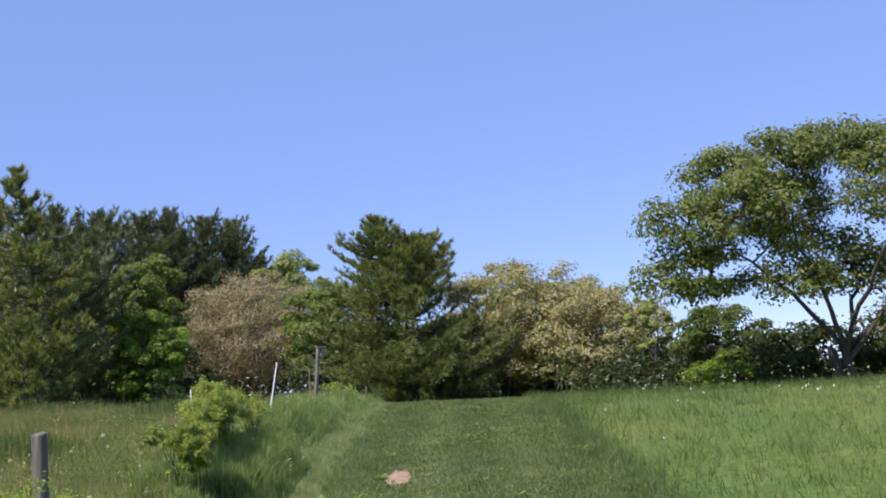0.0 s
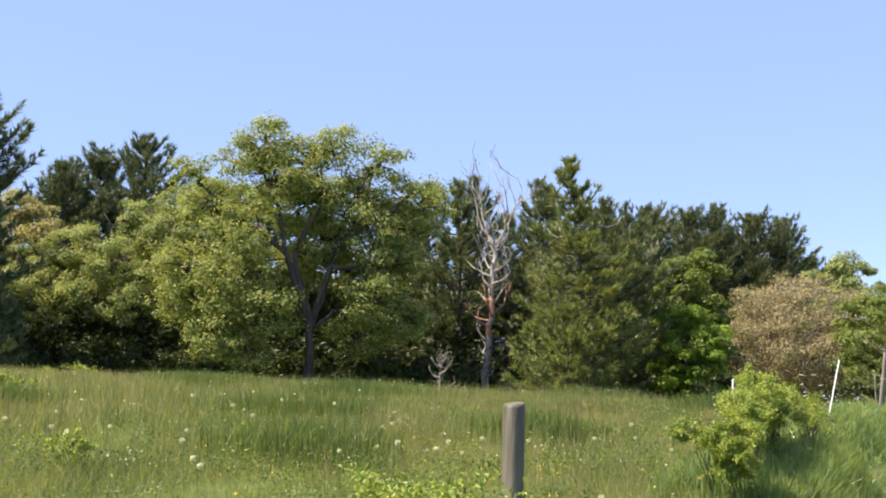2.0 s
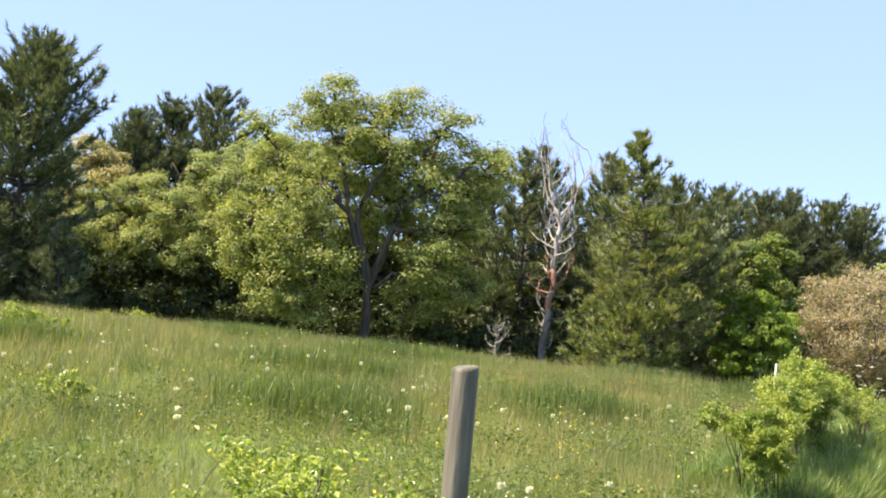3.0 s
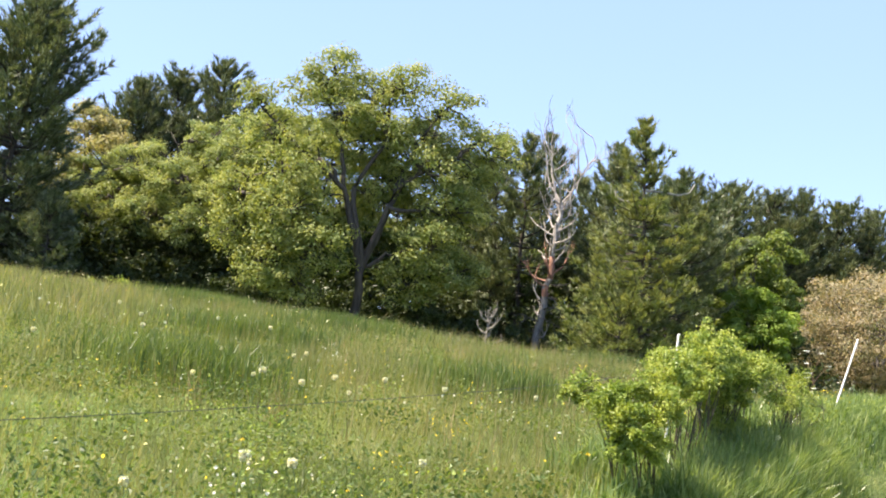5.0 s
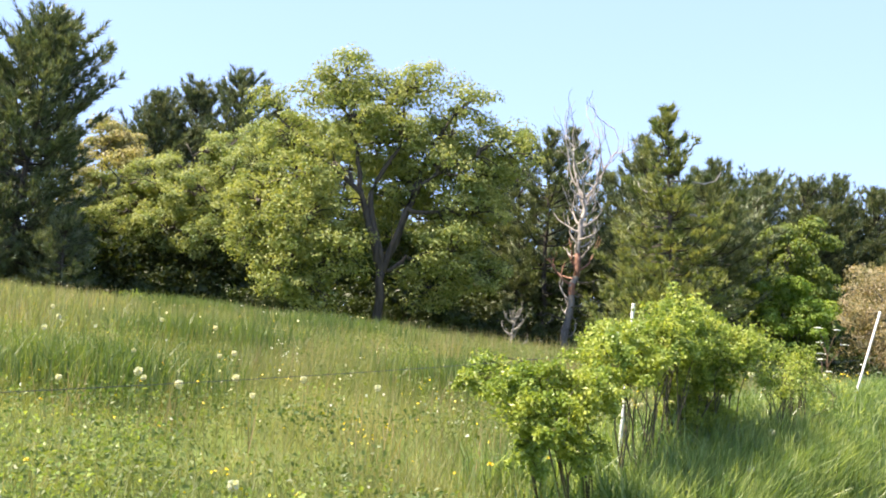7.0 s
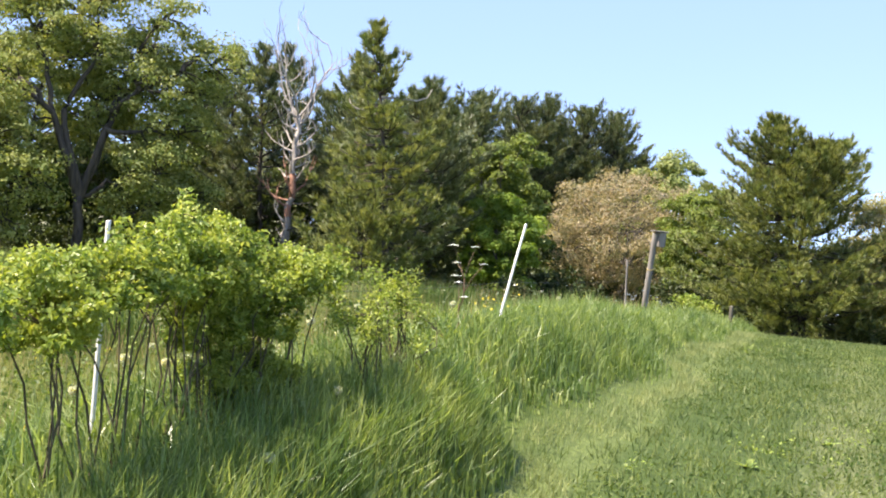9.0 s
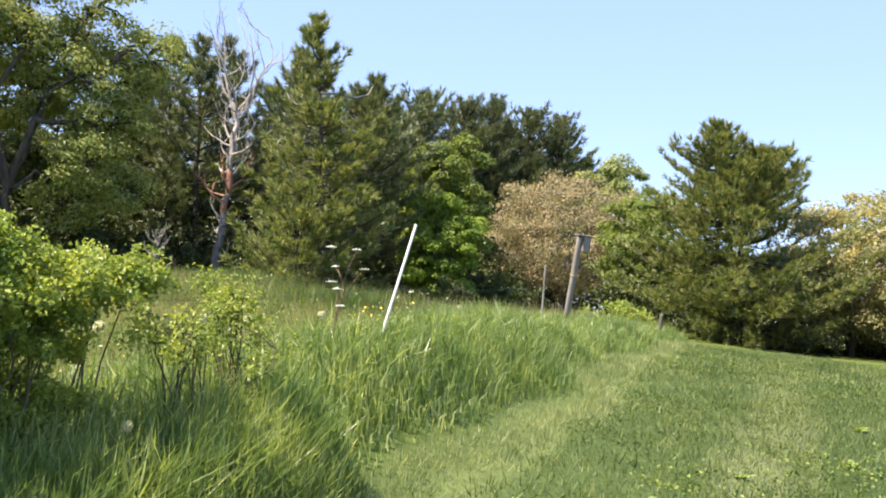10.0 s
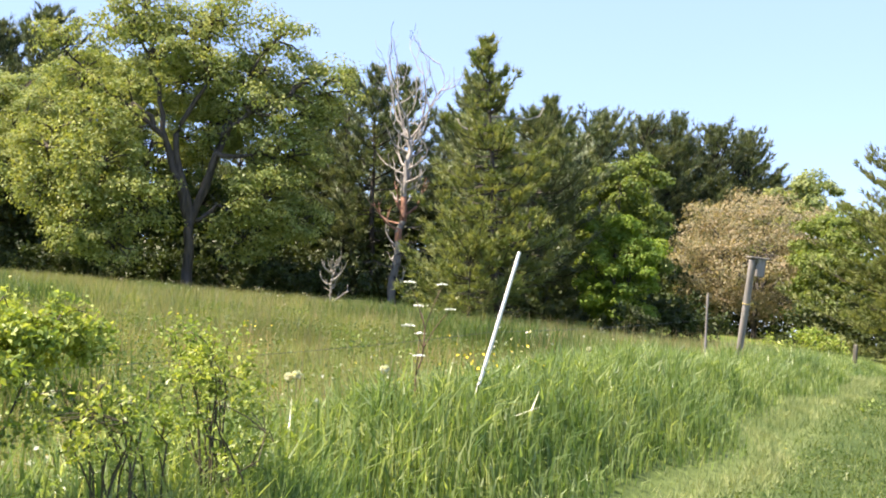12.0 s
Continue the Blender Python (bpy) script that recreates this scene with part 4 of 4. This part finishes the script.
for px, py, k, sc in [(-46, 70, 0, 0.85), (-43, 75, 0, 0.95), (-34, 79, 0, 0.9), (-37, 69, 0, 0.6), (-28.5, 72, 0, 0.7), (-52, 74, 0, 0.9), (-58, 70, 1, 0.95), (-63, 66, 0, 0.9), (-70, 60, 1, 1.0), (-76, 56, 0, 1.0), (-82, 50, 1, 1.0), (-86, 42, 0, 1.1), (-80, 34, 1, 1.0), (-76, 26, 0, 1.0),
                      (-40, 80, 0, 1.0), (-36, 84, 1, 1.0), (-30, 86, 0, 0.98), (-33, 97, 0, 1.05), (-42, 92, 0, 1.1),
                      (-32.5, 117, 0, 1.32), (-30, 121, 0, 1.36), (-27.5, 124, 0, 1.34), (-24.5, 126, 0, 1.36), (-21, 124, 0, 1.15), (-36.5, 112, 0, 1.26), (-42, 104, 0, 1.2), (-66, 72, 0, 1.1), (-50, 88, 0, 1.2), (-60, 84, 1, 1.2), (-4, 104, 1, 0.8), (2, 106, 1, 0.75), (0.5, 97, 1, 0.7), (3.0, 99, 1, 0.75), (-7.5, 101, 1, 0.8), (-27, 78, 0, 0.85), (-38, 74, 1, 0.7), (-47, 66, 1, 0.75), (-50, 62, 0, 0.55), (-62, 52, 1, 0.6), (-73, 38, 0, 0.9)]:
    copy_thing(deep_pine if k == 0 else deep_leaf, Matrix.Translation((px, py, gz(px, py))) @ Matrix.Rotation(deep_rng.uniform(0, 6.28), 4, "Z") @ Matrix.Scale(sc * deep_rng.uniform(0.92, 1.05), 4))

# low growth along the wood's edge, its leaf colour darkened for the canopy's shade
brush = shrub("undergrowth_shrub", "leafy undergrowth at the wood's edge, coloured dark for the shade there", -43.5, 61.5, [(0, 0, 1.2, 2.2, 2.0, 1.2, 26), (1.5, -0.5, 0.7, 1.4, 1.4, 0.7, 14)], 160, M_UNDER_SHADE, 0.27, 40, 8, 0.10, 0.03, "undergrowth at the wood's edge")
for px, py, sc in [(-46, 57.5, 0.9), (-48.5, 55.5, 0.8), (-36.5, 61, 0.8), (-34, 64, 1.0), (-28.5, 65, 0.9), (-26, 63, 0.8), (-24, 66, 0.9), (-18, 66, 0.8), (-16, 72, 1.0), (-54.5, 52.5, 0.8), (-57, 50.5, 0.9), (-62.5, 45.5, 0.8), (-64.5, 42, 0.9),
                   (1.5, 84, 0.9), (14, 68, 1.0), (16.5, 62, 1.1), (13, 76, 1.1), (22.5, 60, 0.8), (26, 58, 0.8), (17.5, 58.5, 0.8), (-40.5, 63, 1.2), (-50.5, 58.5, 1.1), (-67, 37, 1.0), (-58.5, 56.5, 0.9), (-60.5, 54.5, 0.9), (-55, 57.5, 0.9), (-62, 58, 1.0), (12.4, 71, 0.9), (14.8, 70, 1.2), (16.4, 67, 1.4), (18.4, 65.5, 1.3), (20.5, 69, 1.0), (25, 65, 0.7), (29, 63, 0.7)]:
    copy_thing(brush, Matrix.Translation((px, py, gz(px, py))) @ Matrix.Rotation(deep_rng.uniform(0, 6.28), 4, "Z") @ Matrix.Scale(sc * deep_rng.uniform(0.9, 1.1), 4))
shrub("hedge_shrub", "bright green shrub beyond the lane's crest", -3.9, 33.0, [(0, 0, 0.45, 0.8, 0.8, 0.45, 26)], 161, M_ROSE, 0.07, 70, 10, 0.11)
shrub("hedge_shrub", "low bright green shrub on the meadow slope", -17.3, 16.1, [(0, 0, 0.34, 0.42, 0.42, 0.26, 26), (0.5, 0.35, 0.26, 0.34, 0.3, 0.16, 12)], 162, M_ROSE, 0.06, 60, 10, 0.11, 0.008)
# this one is no shrub: pale leaves stand for a sunlit streak of grass
shrub("hedge_shrub", "sunlit streak of grass by the wood, made as a low pale shrub", -46.5, 44.8, [(0, 0, 0.35, 2.2, 1.0, 0.35, 24)], 163, M_ROSE, 0.12, 50, 8, 0.09)
shrub("hedge_shrub", "bright green shrub near the lone oak", 14.2, 60.5, [(0, 0, 1.0, 2.0, 1.8, 0.9, 34)], 164, M_BRIGHT, 0.2, 70, 8, 0.10)

def thicket(name, label, mat, way, n, per, width, height, size, seed):
    """Tangled low growth along a line of the plan, as one mesh of leaf sprays."""
    rng = np.random.default_rng(seed)
    way = np.array(way, float)
    leg = np.concatenate([[0], np.cumsum(np.linalg.norm(np.diff(way, axis=0), axis=1))])
    t = rng.uniform(0, leg[-1], n)
    c = np.stack([np.interp(t, leg, way[:, 0]), np.interp(t, leg, way[:, 1])], 1) + rng.normal(0, width / 2, (n, 2))
    z = ground_z(c[:, 0], c[:, 1]) + height * rng.uniform(0, 1, n) ** 1.2
    c = np.column_stack([c, z])
    q = rng.normal(size=(n * per, 3))
    q /= np.linalg.norm(q, axis=1, keepdims=True)
    s = Soup()
    s.leaves(np.repeat(c, per, 0) + q * rng.uniform(0.2, 1.0, (n * per, 1)) * [1.3, 1.3, 0.9], size, rng, 0.6, 0.6, q)
    return tagged(soup_part(name, s, mat), label, "undergrowth", kind="stuff")


WOOD_EDGE = [(-80, 18), (-74, 34), (-66, 48), (-58, 58), (-48, 66), (-38, 73), (-30, 80), (-27, 92), (-24, 112), (-12, 114), (-3, 102), (6, 102), (12, 98)]
# leaf sheets close the wood; their near-black colour stands for shade between trunks
thicket("thicket", "tangled growth coloured near-black for the shade inside the wood", M_UNDER_SHADE, WOOD_EDGE, 1300, 36, 3.6, 5.2, 0.44, 180)
thicket("thicket", "tangled growth coloured near-black for the shade deep in the wood", M_UNDER_SHADE, [(px - 9.0, py + 7.0) for px, py in WOOD_EDGE[:9]], 900, 34, 4.0, 8.0, 0.5, 185)
thicket("thicket", "growth coloured near-black for the shade on the wood's far side", M_UNDER_SHADE, [(-92, 18), (-86, 40), (-80, 56), (-72, 68), (-62, 80)], 700, 34, 4.0, 7.0, 0.55, 186)
thicket("thicket", "low growth coloured near-black for the shade under the young oaks", M_UNDER_SHADE, [(-66, 49), (-61, 54), (-55, 58.5)], 190, 36, 1.6, 2.6, 0.34, 187)
thicket("thicket", "low growth in shade-dark colour beyond the crest of the lane", M_UNDER_SHADE, [(-14, 92), (-8, 94), (0, 92), (8, 98), (13, 92)], 330, 40, 2.0, 3.2, 0.36, 183)
thicket("thicket", "low growth coloured near-black for the shade behind the broad oak", M_UNDER_SHADE, [(-56, 55), (-50, 60), (-44, 63.5), (-38, 67), (-31, 71), (-24, 72)], 300, 36, 1.6, 3.0, 0.36, 184)
thicket("thicket", "low scrub beyond the lone oak", M_UNDER_SHADE, [(9, 84), (13, 78), (16, 70), (20, 64), (30, 64), (46, 66)], 420, 40, 2.5, 3.0, 0.36, 181)
broadleaf("hedge_tree", "dark green hedge tree beside the lone oak", 15.4, 64.2, 5.2, 6.2, 0.0, 182, M_GREEN, M_BARK, 60, 130, 0.26)

shrub("hedge_shrub", "small yellow-green shrub in the meadow grass", -9.1, 10.3, [(0, 0, 0.28, 0.22, 0.22, 0.16, 16)], 165, M_ROSE, 0.04, 40, 8, 0.12, 0.006)

# ---- rose bushes along the fence ----
shrub("rose_bush", "arching wild rose bush with yellow-green leaves", -2.82, 12.45,
      [(0.14, -1.52, 0.50, 0.25, 0.32, 0.12, 36), (-0.20, -1.40, 0.56, 0.16, 0.22, 0.06, 14), (0.24, -1.72, 0.36, 0.15, 0.18, 0.10, 12), (0.14, -1.45, 0.28, 0.18, 0.32, 0.10, 18),
       (0.12, -0.85, 0.68, 0.20, 0.34, 0.11, 34), (0.02, -0.35, 0.80, 0.24, 0.40, 0.09, 40), (-0.04, 0.20, 0.84, 0.25, 0.42, 0.11, 50), (-0.04, 0.75, 0.82, 0.25, 0.42, 0.12, 50), (-0.08, 0.45, 0.99, 0.17, 0.40, 0.05, 20), (-0.02, 1.25, 0.88, 0.15, 0.36, 0.05, 22),
       (-0.08, 0.60, 0.62, 0.18, 0.42, 0.12, 44), (-0.08, 0.70, 0.40, 0.15, 0.36, 0.12, 40)], 170, M_ROSE, 0.023, 190, 34, 0.098, 0.005, canes=34, reach=0.85)
shrub("rose_bush", "thin straggling rose bush in the verge", -2.62, 14.2, [(0.0, 0.0, 0.40, 0.24, 0.30, 0.26, 30), (0.0, -0.50, 0.52, 0.16, 0.34, 0.08, 14), (-0.05, 0.1, 0.66, 0.16, 0.24, 0.12, 14)], 171, M_ROSE, 0.021, 50, 20, 0.11, 0.0045, canes=18, reach=0.9)
shrub("rose_bush", "small rose bush at the foot of the fence post", -2.10, 5.05, [(0.1, 0.0, 0.80, 0.34, 0.28, 0.28, 34), (-0.30, 0.30, 0.78, 0.32, 0.3, 0.28, 26), (-0.15, 0.75, 0.7, 0.2, 0.3, 0.25, 16)], 172, M_ROSE, 0.019, 160, 18, 0.11, 0.006, canes=8, reach=0.5)


# ---- the fence ----
def lean_pose(base, top):
    """Pose whose z runs from base to top."""
    d = Vector(top) - Vector(base)
    return Matrix.Translation(base) @ d.to_track_quat("Z", "Y").to_matrix().to_4x4(), d.length


def round_post(name, label, base, top, r, mat, category="fence post", group="", sides=24, rough=0.025):
    """A weathered round post with a worn, slightly slanted top."""
    m, ln = lean_pose(base, top)
    rng = np.random.default_rng(int(abs(base[1]) * 10))
    bm = bmesh.new()
    rings = []
    zs = [-0.25, 0.0, ln * 0.3, ln * 0.6, ln * 0.85, ln - r * 0.35, ln - r * 0.08, ln]
    grain = rng.uniform(1 - rough, 1 + rough, sides)
    for z in zs:
        k = 1.0 if z < ln - r * 0.2 else (0.95 if z < ln else 0.80)
        rings.append([bm.verts.new((math.cos(a) * r * k * grain[i], math.sin(a) * r * k * grain[i], z + (0.12 * r * math.cos(a) if z > ln * 0.9 else 0)))
                      for i, a in enumerate(np.linspace(0, 2 * np.pi, sides, endpoint=False))])
    for a, b in zip(rings, rings[1:]):
        for i in range(sides):
            bm.faces.new((a[i], a[(i + 1) % sides], b[(i + 1) % sides], b[i]))
    bm.faces.new(rings[-1])
    ob = new(name)
    ob.matrix_world = m
    tagged(ob, label, category, group)
    part("shaft", bm, mat, ob, smooth=True)
    return ob, ln


def box(bm, x0, x1, y0, y1, z0, z1, bevel=0.004):
    made = bmesh.ops.create_cube(bm, size=1.0, matrix=Matrix.Translation(((x0 + x1) / 2, (y0 + y1) / 2, (z0 + z1) / 2)) @ Matrix.Diagonal((x1 - x0, y1 - y0, z1 - z0, 1)))
    edges = list({e for v in made["verts"] for e in v.link_edges})
    bmesh.ops.bevel(bm, geom=edges, offset=bevel, segments=1, affect="EDGES")


def insulator(parent, z, r):
    """Yellow clip that carries the wire, with its strap round the post."""
    s = Soup()
    a = np.linspace(0, 2 * np.pi, 15)
    s.tube(np.stack([np.cos(a) * (r + 0.004), np.sin(a) * (r + 0.004), np.full(15, z)], 1), 0.005, 5)
    s.tube([(r, 0, z), (r + 0.035, 0, z + 0.005), (r + 0.055, 0, z - 0.012)], [0.012, 0.013, 0.009], 6)
    soup_part("insulator", s, M_YELLOW, parent, "yellow plastic wire insulator", True)


near_post, ln = round_post("fence_post", "weathered grey round wooden fence post", (-2.47, 6.36, gz(-2.47, 6.36)), (-2.42, 6.34, 1.42), 0.043, M_POST)
thin_post, ln = round_post("fence_stake", "thin white stake standing in the rose bush", (-3.02, 12.32, gz(-3.02, 12.32)), (-2.98, 12.32, 1.65), 0.009, M_WHITE, "stake", sides=10)
pole, ln = round_post("fence_pole", "leaning white fibreglass electric fence pole", (-2.91, 16.66, gz(-2.91, 16.66)), (-2.73, 16.86, 1.985), 0.0095, M_WHITE, "fence pole", sides=12, rough=0.0)
box_post, ln_box = round_post("nest_box_post", "grey wooden post leaning slightly, carrying a nest box", (-3.20, 24.45, gz(-3.2, 24.45)), (-2.985, 24.2, 2.42), 0.040, M_BOX, "post")
insulator(box_post, 0.85, 0.040)
thin2, ln = round_post("fence_stake", "thin grey stake beside the nest box post", (-2.93, 21.8, gz(-2.93, 21.8)), (-2.91, 21.8, 1.94), 0.011, M_BOX, "stake", sides=10)
far_post, ln = round_post("fence_post", "short grey fence post beyond the crest", (-2.47, 29.3, gz(-2.47, 29.3)), (-2.44, 29.3, 1.45), 0.035, M_POST)

# nest box: walls, sloping roof that overhangs the front, entrance hole as a black disc
nest = new("nest_box")
m, _ = lean_pose((-3.20, 24.45, gz(-3.2, 24.45)), (-2.985, 24.2, 2.42))
nest.matrix_world = Matrix.Translation(Vector((-2.985, 24.2, 2.42)) - Vector((0, 0, 0.02))) @ Matrix.Rotation(radians(6), 4, "Y") @ Matrix.Rotation(radians(35), 4, "Z")
tagged(nest, "weathered grey wooden nest box on a post", "nest box")
bm = bmesh.new()
box(bm, 0.036, 0.135, -0.060, 0.060, -0.17, 0.03)
nest_body = part("body", bm, M_BOX, nest)
bm = bmesh.new()
box(bm, -0.055, 0.165, -0.078, 0.078, 0.033, 0.050)
part("roof", bm, M_BOX, nest, "pale weathered roof board")
# no opening is cut: the disc's black stands for the dark inside
bm = bmesh.new()
bmesh.ops.create_cone(bm, cap_ends=True, segments=16, radius1=0.019, radius2=0.019, depth=0.006, matrix=Matrix.Translation((0.137, 0, -0.05)) @ Matrix.Rotation(radians(90), 4, "Y"))
part("entrance_hole", bm, M_HOLE_SHADE, nest_body)

# the wire, sagging a little from post to post
wire_at = [(-2.47, 6.36, 1.03), (-3.00, 12.32, 1.40), (-2.85, 16.78, 1.55), (-3.12, 24.38, 1.80), (-2.50, 29.3, 1.50)]
for a, b in [((-2.35, 1.0, 1.0), wire_at[0])] + list(zip(wire_at, wire_at[1:])):
    s = Soup()
    s.tube(bend(a, b, 1, -0.035, 12), 0.0011, 5)
    tagged(soup_part("fence_wire", s, M_WIRE), "thin dark electric fence wire between the posts", "wire", "fence wires")

# ---- bare earth on the lane ----
rng = np.random.default_rng(9)
s = Soup()
ang = np.linspace(0, 2 * np.pi, 28, endpoint=False)
rim = np.stack([-0.87 + np.cos(ang) * 0.15 * rng.uniform(0.75, 1.2, 28), 13.9 + np.sin(ang) * 0.70 * rng.uniform(0.75, 1.15, 28)], 1)
mid = (rim - [-0.87, 13.9]) * 0.55 + [-0.87, 13.9]
ring = np.vstack([rim, mid, [[-0.87, 13.9]]])
zz = ground_z(ring[:, 0], ring[:, 1]) + np.concatenate([np.full(28, 0.004), np.full(28, 0.018), [0.022]])
tr = []
for i in range(28):
    j = (i + 1) % 28
    tr += [(i, j, 28 + j), (i, 28 + j, 28 + i), (28 + i, 28 + j, 56)]
s.add(np.column_stack([ring, zz]), tr)
tagged(soup_part("bare_earth", s, M_DIRT, smooth=True), "patch of reddish bare earth worn into the lane", "earth")


# ---- flowers ----
def dandelion(name, label, group, fluffy, seed):
    """A dandelion: hollow stalk and either a ball of seed fluff or a flat yellow head."""
    rng = np.random.default_rng(seed)
    ob = new(name)
    tagged(ob, label, "flower", group)
    st = Soup()
    st.tube(bend((0, 0, -0.02), (0.02, 0.01, 0.42), 1, 0, 5, rng, 0.006), np.linspace(0.003, 0.0022, 5), 5)
    soup_part("stalk", st, M_STALK, ob)
    hd = Soup()
    if fluffy:
        d = rng.normal(size=(150, 3))
        d /= np.linalg.norm(d, axis=1, keepdims=True)
        hd.leaves(np.array([0.02, 0.01, 0.43]) + d * 0.021 * rng.uniform(0.7, 1.05, (150, 1)), 0.014, rng, 0.0, 0.9)
        soup_part("seed_head", hd, M_CLOCK, ob, "round white seed head")
    else:
        a = rng.uniform(0, 2 * np.pi, 40)
        r = rng.uniform(0.002, 0.016, 40)
        hd.leaves(np.stack([0.02 + np.cos(a) * r, 0.01 + np.sin(a) * r, 0.425 + 0.01 * (1 - r / 0.016)], 1), 0.016, rng, 1.5, 0.5)
        soup_part("petals", hd, M_PETAL, ob, "yellow petals")
    return ob


clock = dandelion("dandelion", "dandelion gone to a white seed head in the grass", "dandelion seed heads", True, 200)
bloom = dandelion("dandelion", "yellow dandelion in bloom in the grass", "yellow dandelions", False, 201)
frng = random.Random(77)
placed = []
for k in range(68):
    px = -3.2 - 10.0 * frng.random() ** 1.8
    py = frng.uniform(4.5, 16)
    placed.append((clock, px, py, frng.uniform(0.85, 1.2)))
for k in range(26):
    placed.append((clock, frng.uniform(2.2, 9.0), frng.uniform(12, 30), frng.uniform(0.8, 1.1)))
for k in range(4):
    placed.append((clock, frng.uniform(-2.9, -2.2), frng.uniform(11, 19), frng.uniform(0.7, 1.1)))
for k in range(40):
    placed.append((bloom, -2.9 - 8.0 * frng.random() ** 1.2, frng.uniform(5, 14), frng.uniform(0.5, 0.85)))
for k in range(10):
    placed.append((bloom, frng.uniform(-1.8, 1.5), frng.uniform(12, 26), 0.28))
first = {}
for ob, px, py, sc in placed:
    m = Matrix.Translation((px, py, gz(px, py))) @ Matrix.Rotation(frng.uniform(0, 6.28), 4, "Z") @ Matrix.Rotation(frng.uniform(-0.2, 0.2), 4, "X") @ Matrix.Scale(sc, 4)
    if ob.name in first:
        copy_thing(ob, m)
    else:
        first[ob.name] = m
for ob in (clock, bloom):
    ob.matrix_world = first[ob.name]


def speckle(name, label, mat, seed, n, x0, x1, y0, y1, px, z0, z1, size, up=0.6):
    """Countless small flower heads over the grass, as one mesh."""
    x, y, rng = scatter(seed, n, x0, x1, y0, y1, px, 0.45)
    s = Soup()
    s.leaves(np.stack([x, y, ground_z(x, y) + rng.uniform(z0, z1, n)], 1), size, rng, up, 0.9)
    return tagged(soup_part(name, s, mat), label, "flowers", kind="stuff")


speckle("buttercups", "small yellow buttercups scattered in the meadow", M_PETAL, 210, 1400, -24, -3.0, 4.0, 22.0, 1.3, 0.20, 0.38, 0.019)
speckle("far_seed_heads", "far white seed heads scattered in the meadow", M_CLOCK, 211, 420, -50, -10.0, 12.0, 58.0, 1.2, 0.36, 0.52, 0.045, 0.0)
speckle("clover", "small white flower heads by the fence", M_CLOCK, 212, 70, -8, -2.9, 12.0, 22.0, 1.3, 0.28, 0.46, 0.022, 0.5)
speckle("meadow_flowers", "tiny white flower heads scattered over the meadow", M_CLOCK, 214, 520, -18, -3.2, 6.0, 24.0, 1.3, 0.22, 0.44, 0.020, 0.5)
speckle("far_seed_heads", "white seed heads scattered in the meadow beside the lane", M_CLOCK, 213, 120, 4.0, 16.0, 18.0, 40.0, 1.0, 0.38, 0.5, 0.05, 0.0)


def umbel_plant(x, y, h, seed, heads):
    """A tall brown-stalked plant with flat white flower heads."""
    rng = np.random.default_rng(seed)
    ob = thing("umbel_plant", x, y)
    tagged(ob, "tall wild plant with flat white umbels by the fence", "plant")
    st = Soup()
    main = bend((0, 0, -0.02), (0.06, 0.1, h * 0.85), 1, 0, 8, rng, 0.01)
    st.tube(main, np.linspace(0.008, 0.004, 8), 6)
    for k in range(heads):
        a = 2 * np.pi * k / heads + rng.uniform(-0.4, 0.4)
        i = int(rng.integers(4, 8))
        tip = main[i] + [math.cos(a) * rng.uniform(0.08, 0.2), math.sin(a) * rng.uniform(0.08, 0.2), rng.uniform(0.08, 0.26)]
        st.tube(bend(main[i], tip, 1, 0.02, 5), np.linspace(0.0035, 0.002, 5), 4)
        fl = Soup()
        n = 70
        b, r = rng.uniform(0, 2 * np.pi, n), 0.05 * np.sqrt(rng.uniform(0, 1, n)) * rng.uniform(0.5, 0.85)
        fl.leaves(np.stack([tip[0] + np.cos(b) * r, tip[1] + np.sin(b) * r, tip[2] + 0.012 - r * 0.25], 1), 0.013, rng, 2.0, 0.9)
        soup_part("umbel", fl, M_UMBEL, ob, "flat white flower head")
    soup_part("stalk", st, M_STEM, ob)
    return ob


umbel_plant(-3.10, 16.3, 0.62, 220, 7)


def weed(seed):
    """A flat rosette of broad leaves."""
    rng = np.random.default_rng(seed)
    ob = new("lane_weed")
    tagged(ob, "broad-leaved weed growing in the mown lane", "weed", "weeds on the lane")
    for k in range(9):
        a = 2 * np.pi * k / 9 + rng.uniform(-0.3, 0.3)
        ln, wd, up = rng.uniform(0.07, 0.13), rng.uniform(0.018, 0.030), rng.uniform(0.25, 0.9)
        s = Soup()
        t = np.linspace(0, 1, 6)
        mid = np.stack([np.cos(a) * ln * t, np.sin(a) * ln * t, ln * up * t * (1.25 - 0.7 * t) + 0.01], 1)
        half = (np.sin(np.pi * np.clip(t * 0.92 + 0.06, 0, 1)) * wd)[:, None] * np.array([[-math.sin(a), math.cos(a), 0.25]])
        v = np.concatenate([mid - half, mid + half])
        tr = [q for i in range(5) for q in ((i, i + 1, i + 7), (i, i + 7, i + 6))]
        s.add(v, tr)
        soup_part("leaf", s, M_WEED, ob)
    return ob


first_weed = weed(300)
first_weed.matrix_world = Matrix.Translation((-1.07, 13.82, gz(-1.07, 13.82)))
wrng = random.Random(31)
for k in range(16):
    px, py = wrng.uniform(-1.7, 1.6), wrng.uniform(10.5, 27)
    if not in_dirt(px, py):
        copy_thing(first_weed, Matrix.Translation((px, py, gz(px, py))) @ Matrix.Rotation(wrng.uniform(0, 6.28), 4, "Z") @ Matrix.Scale(wrng.uniform(0.45, 0.75), 4))
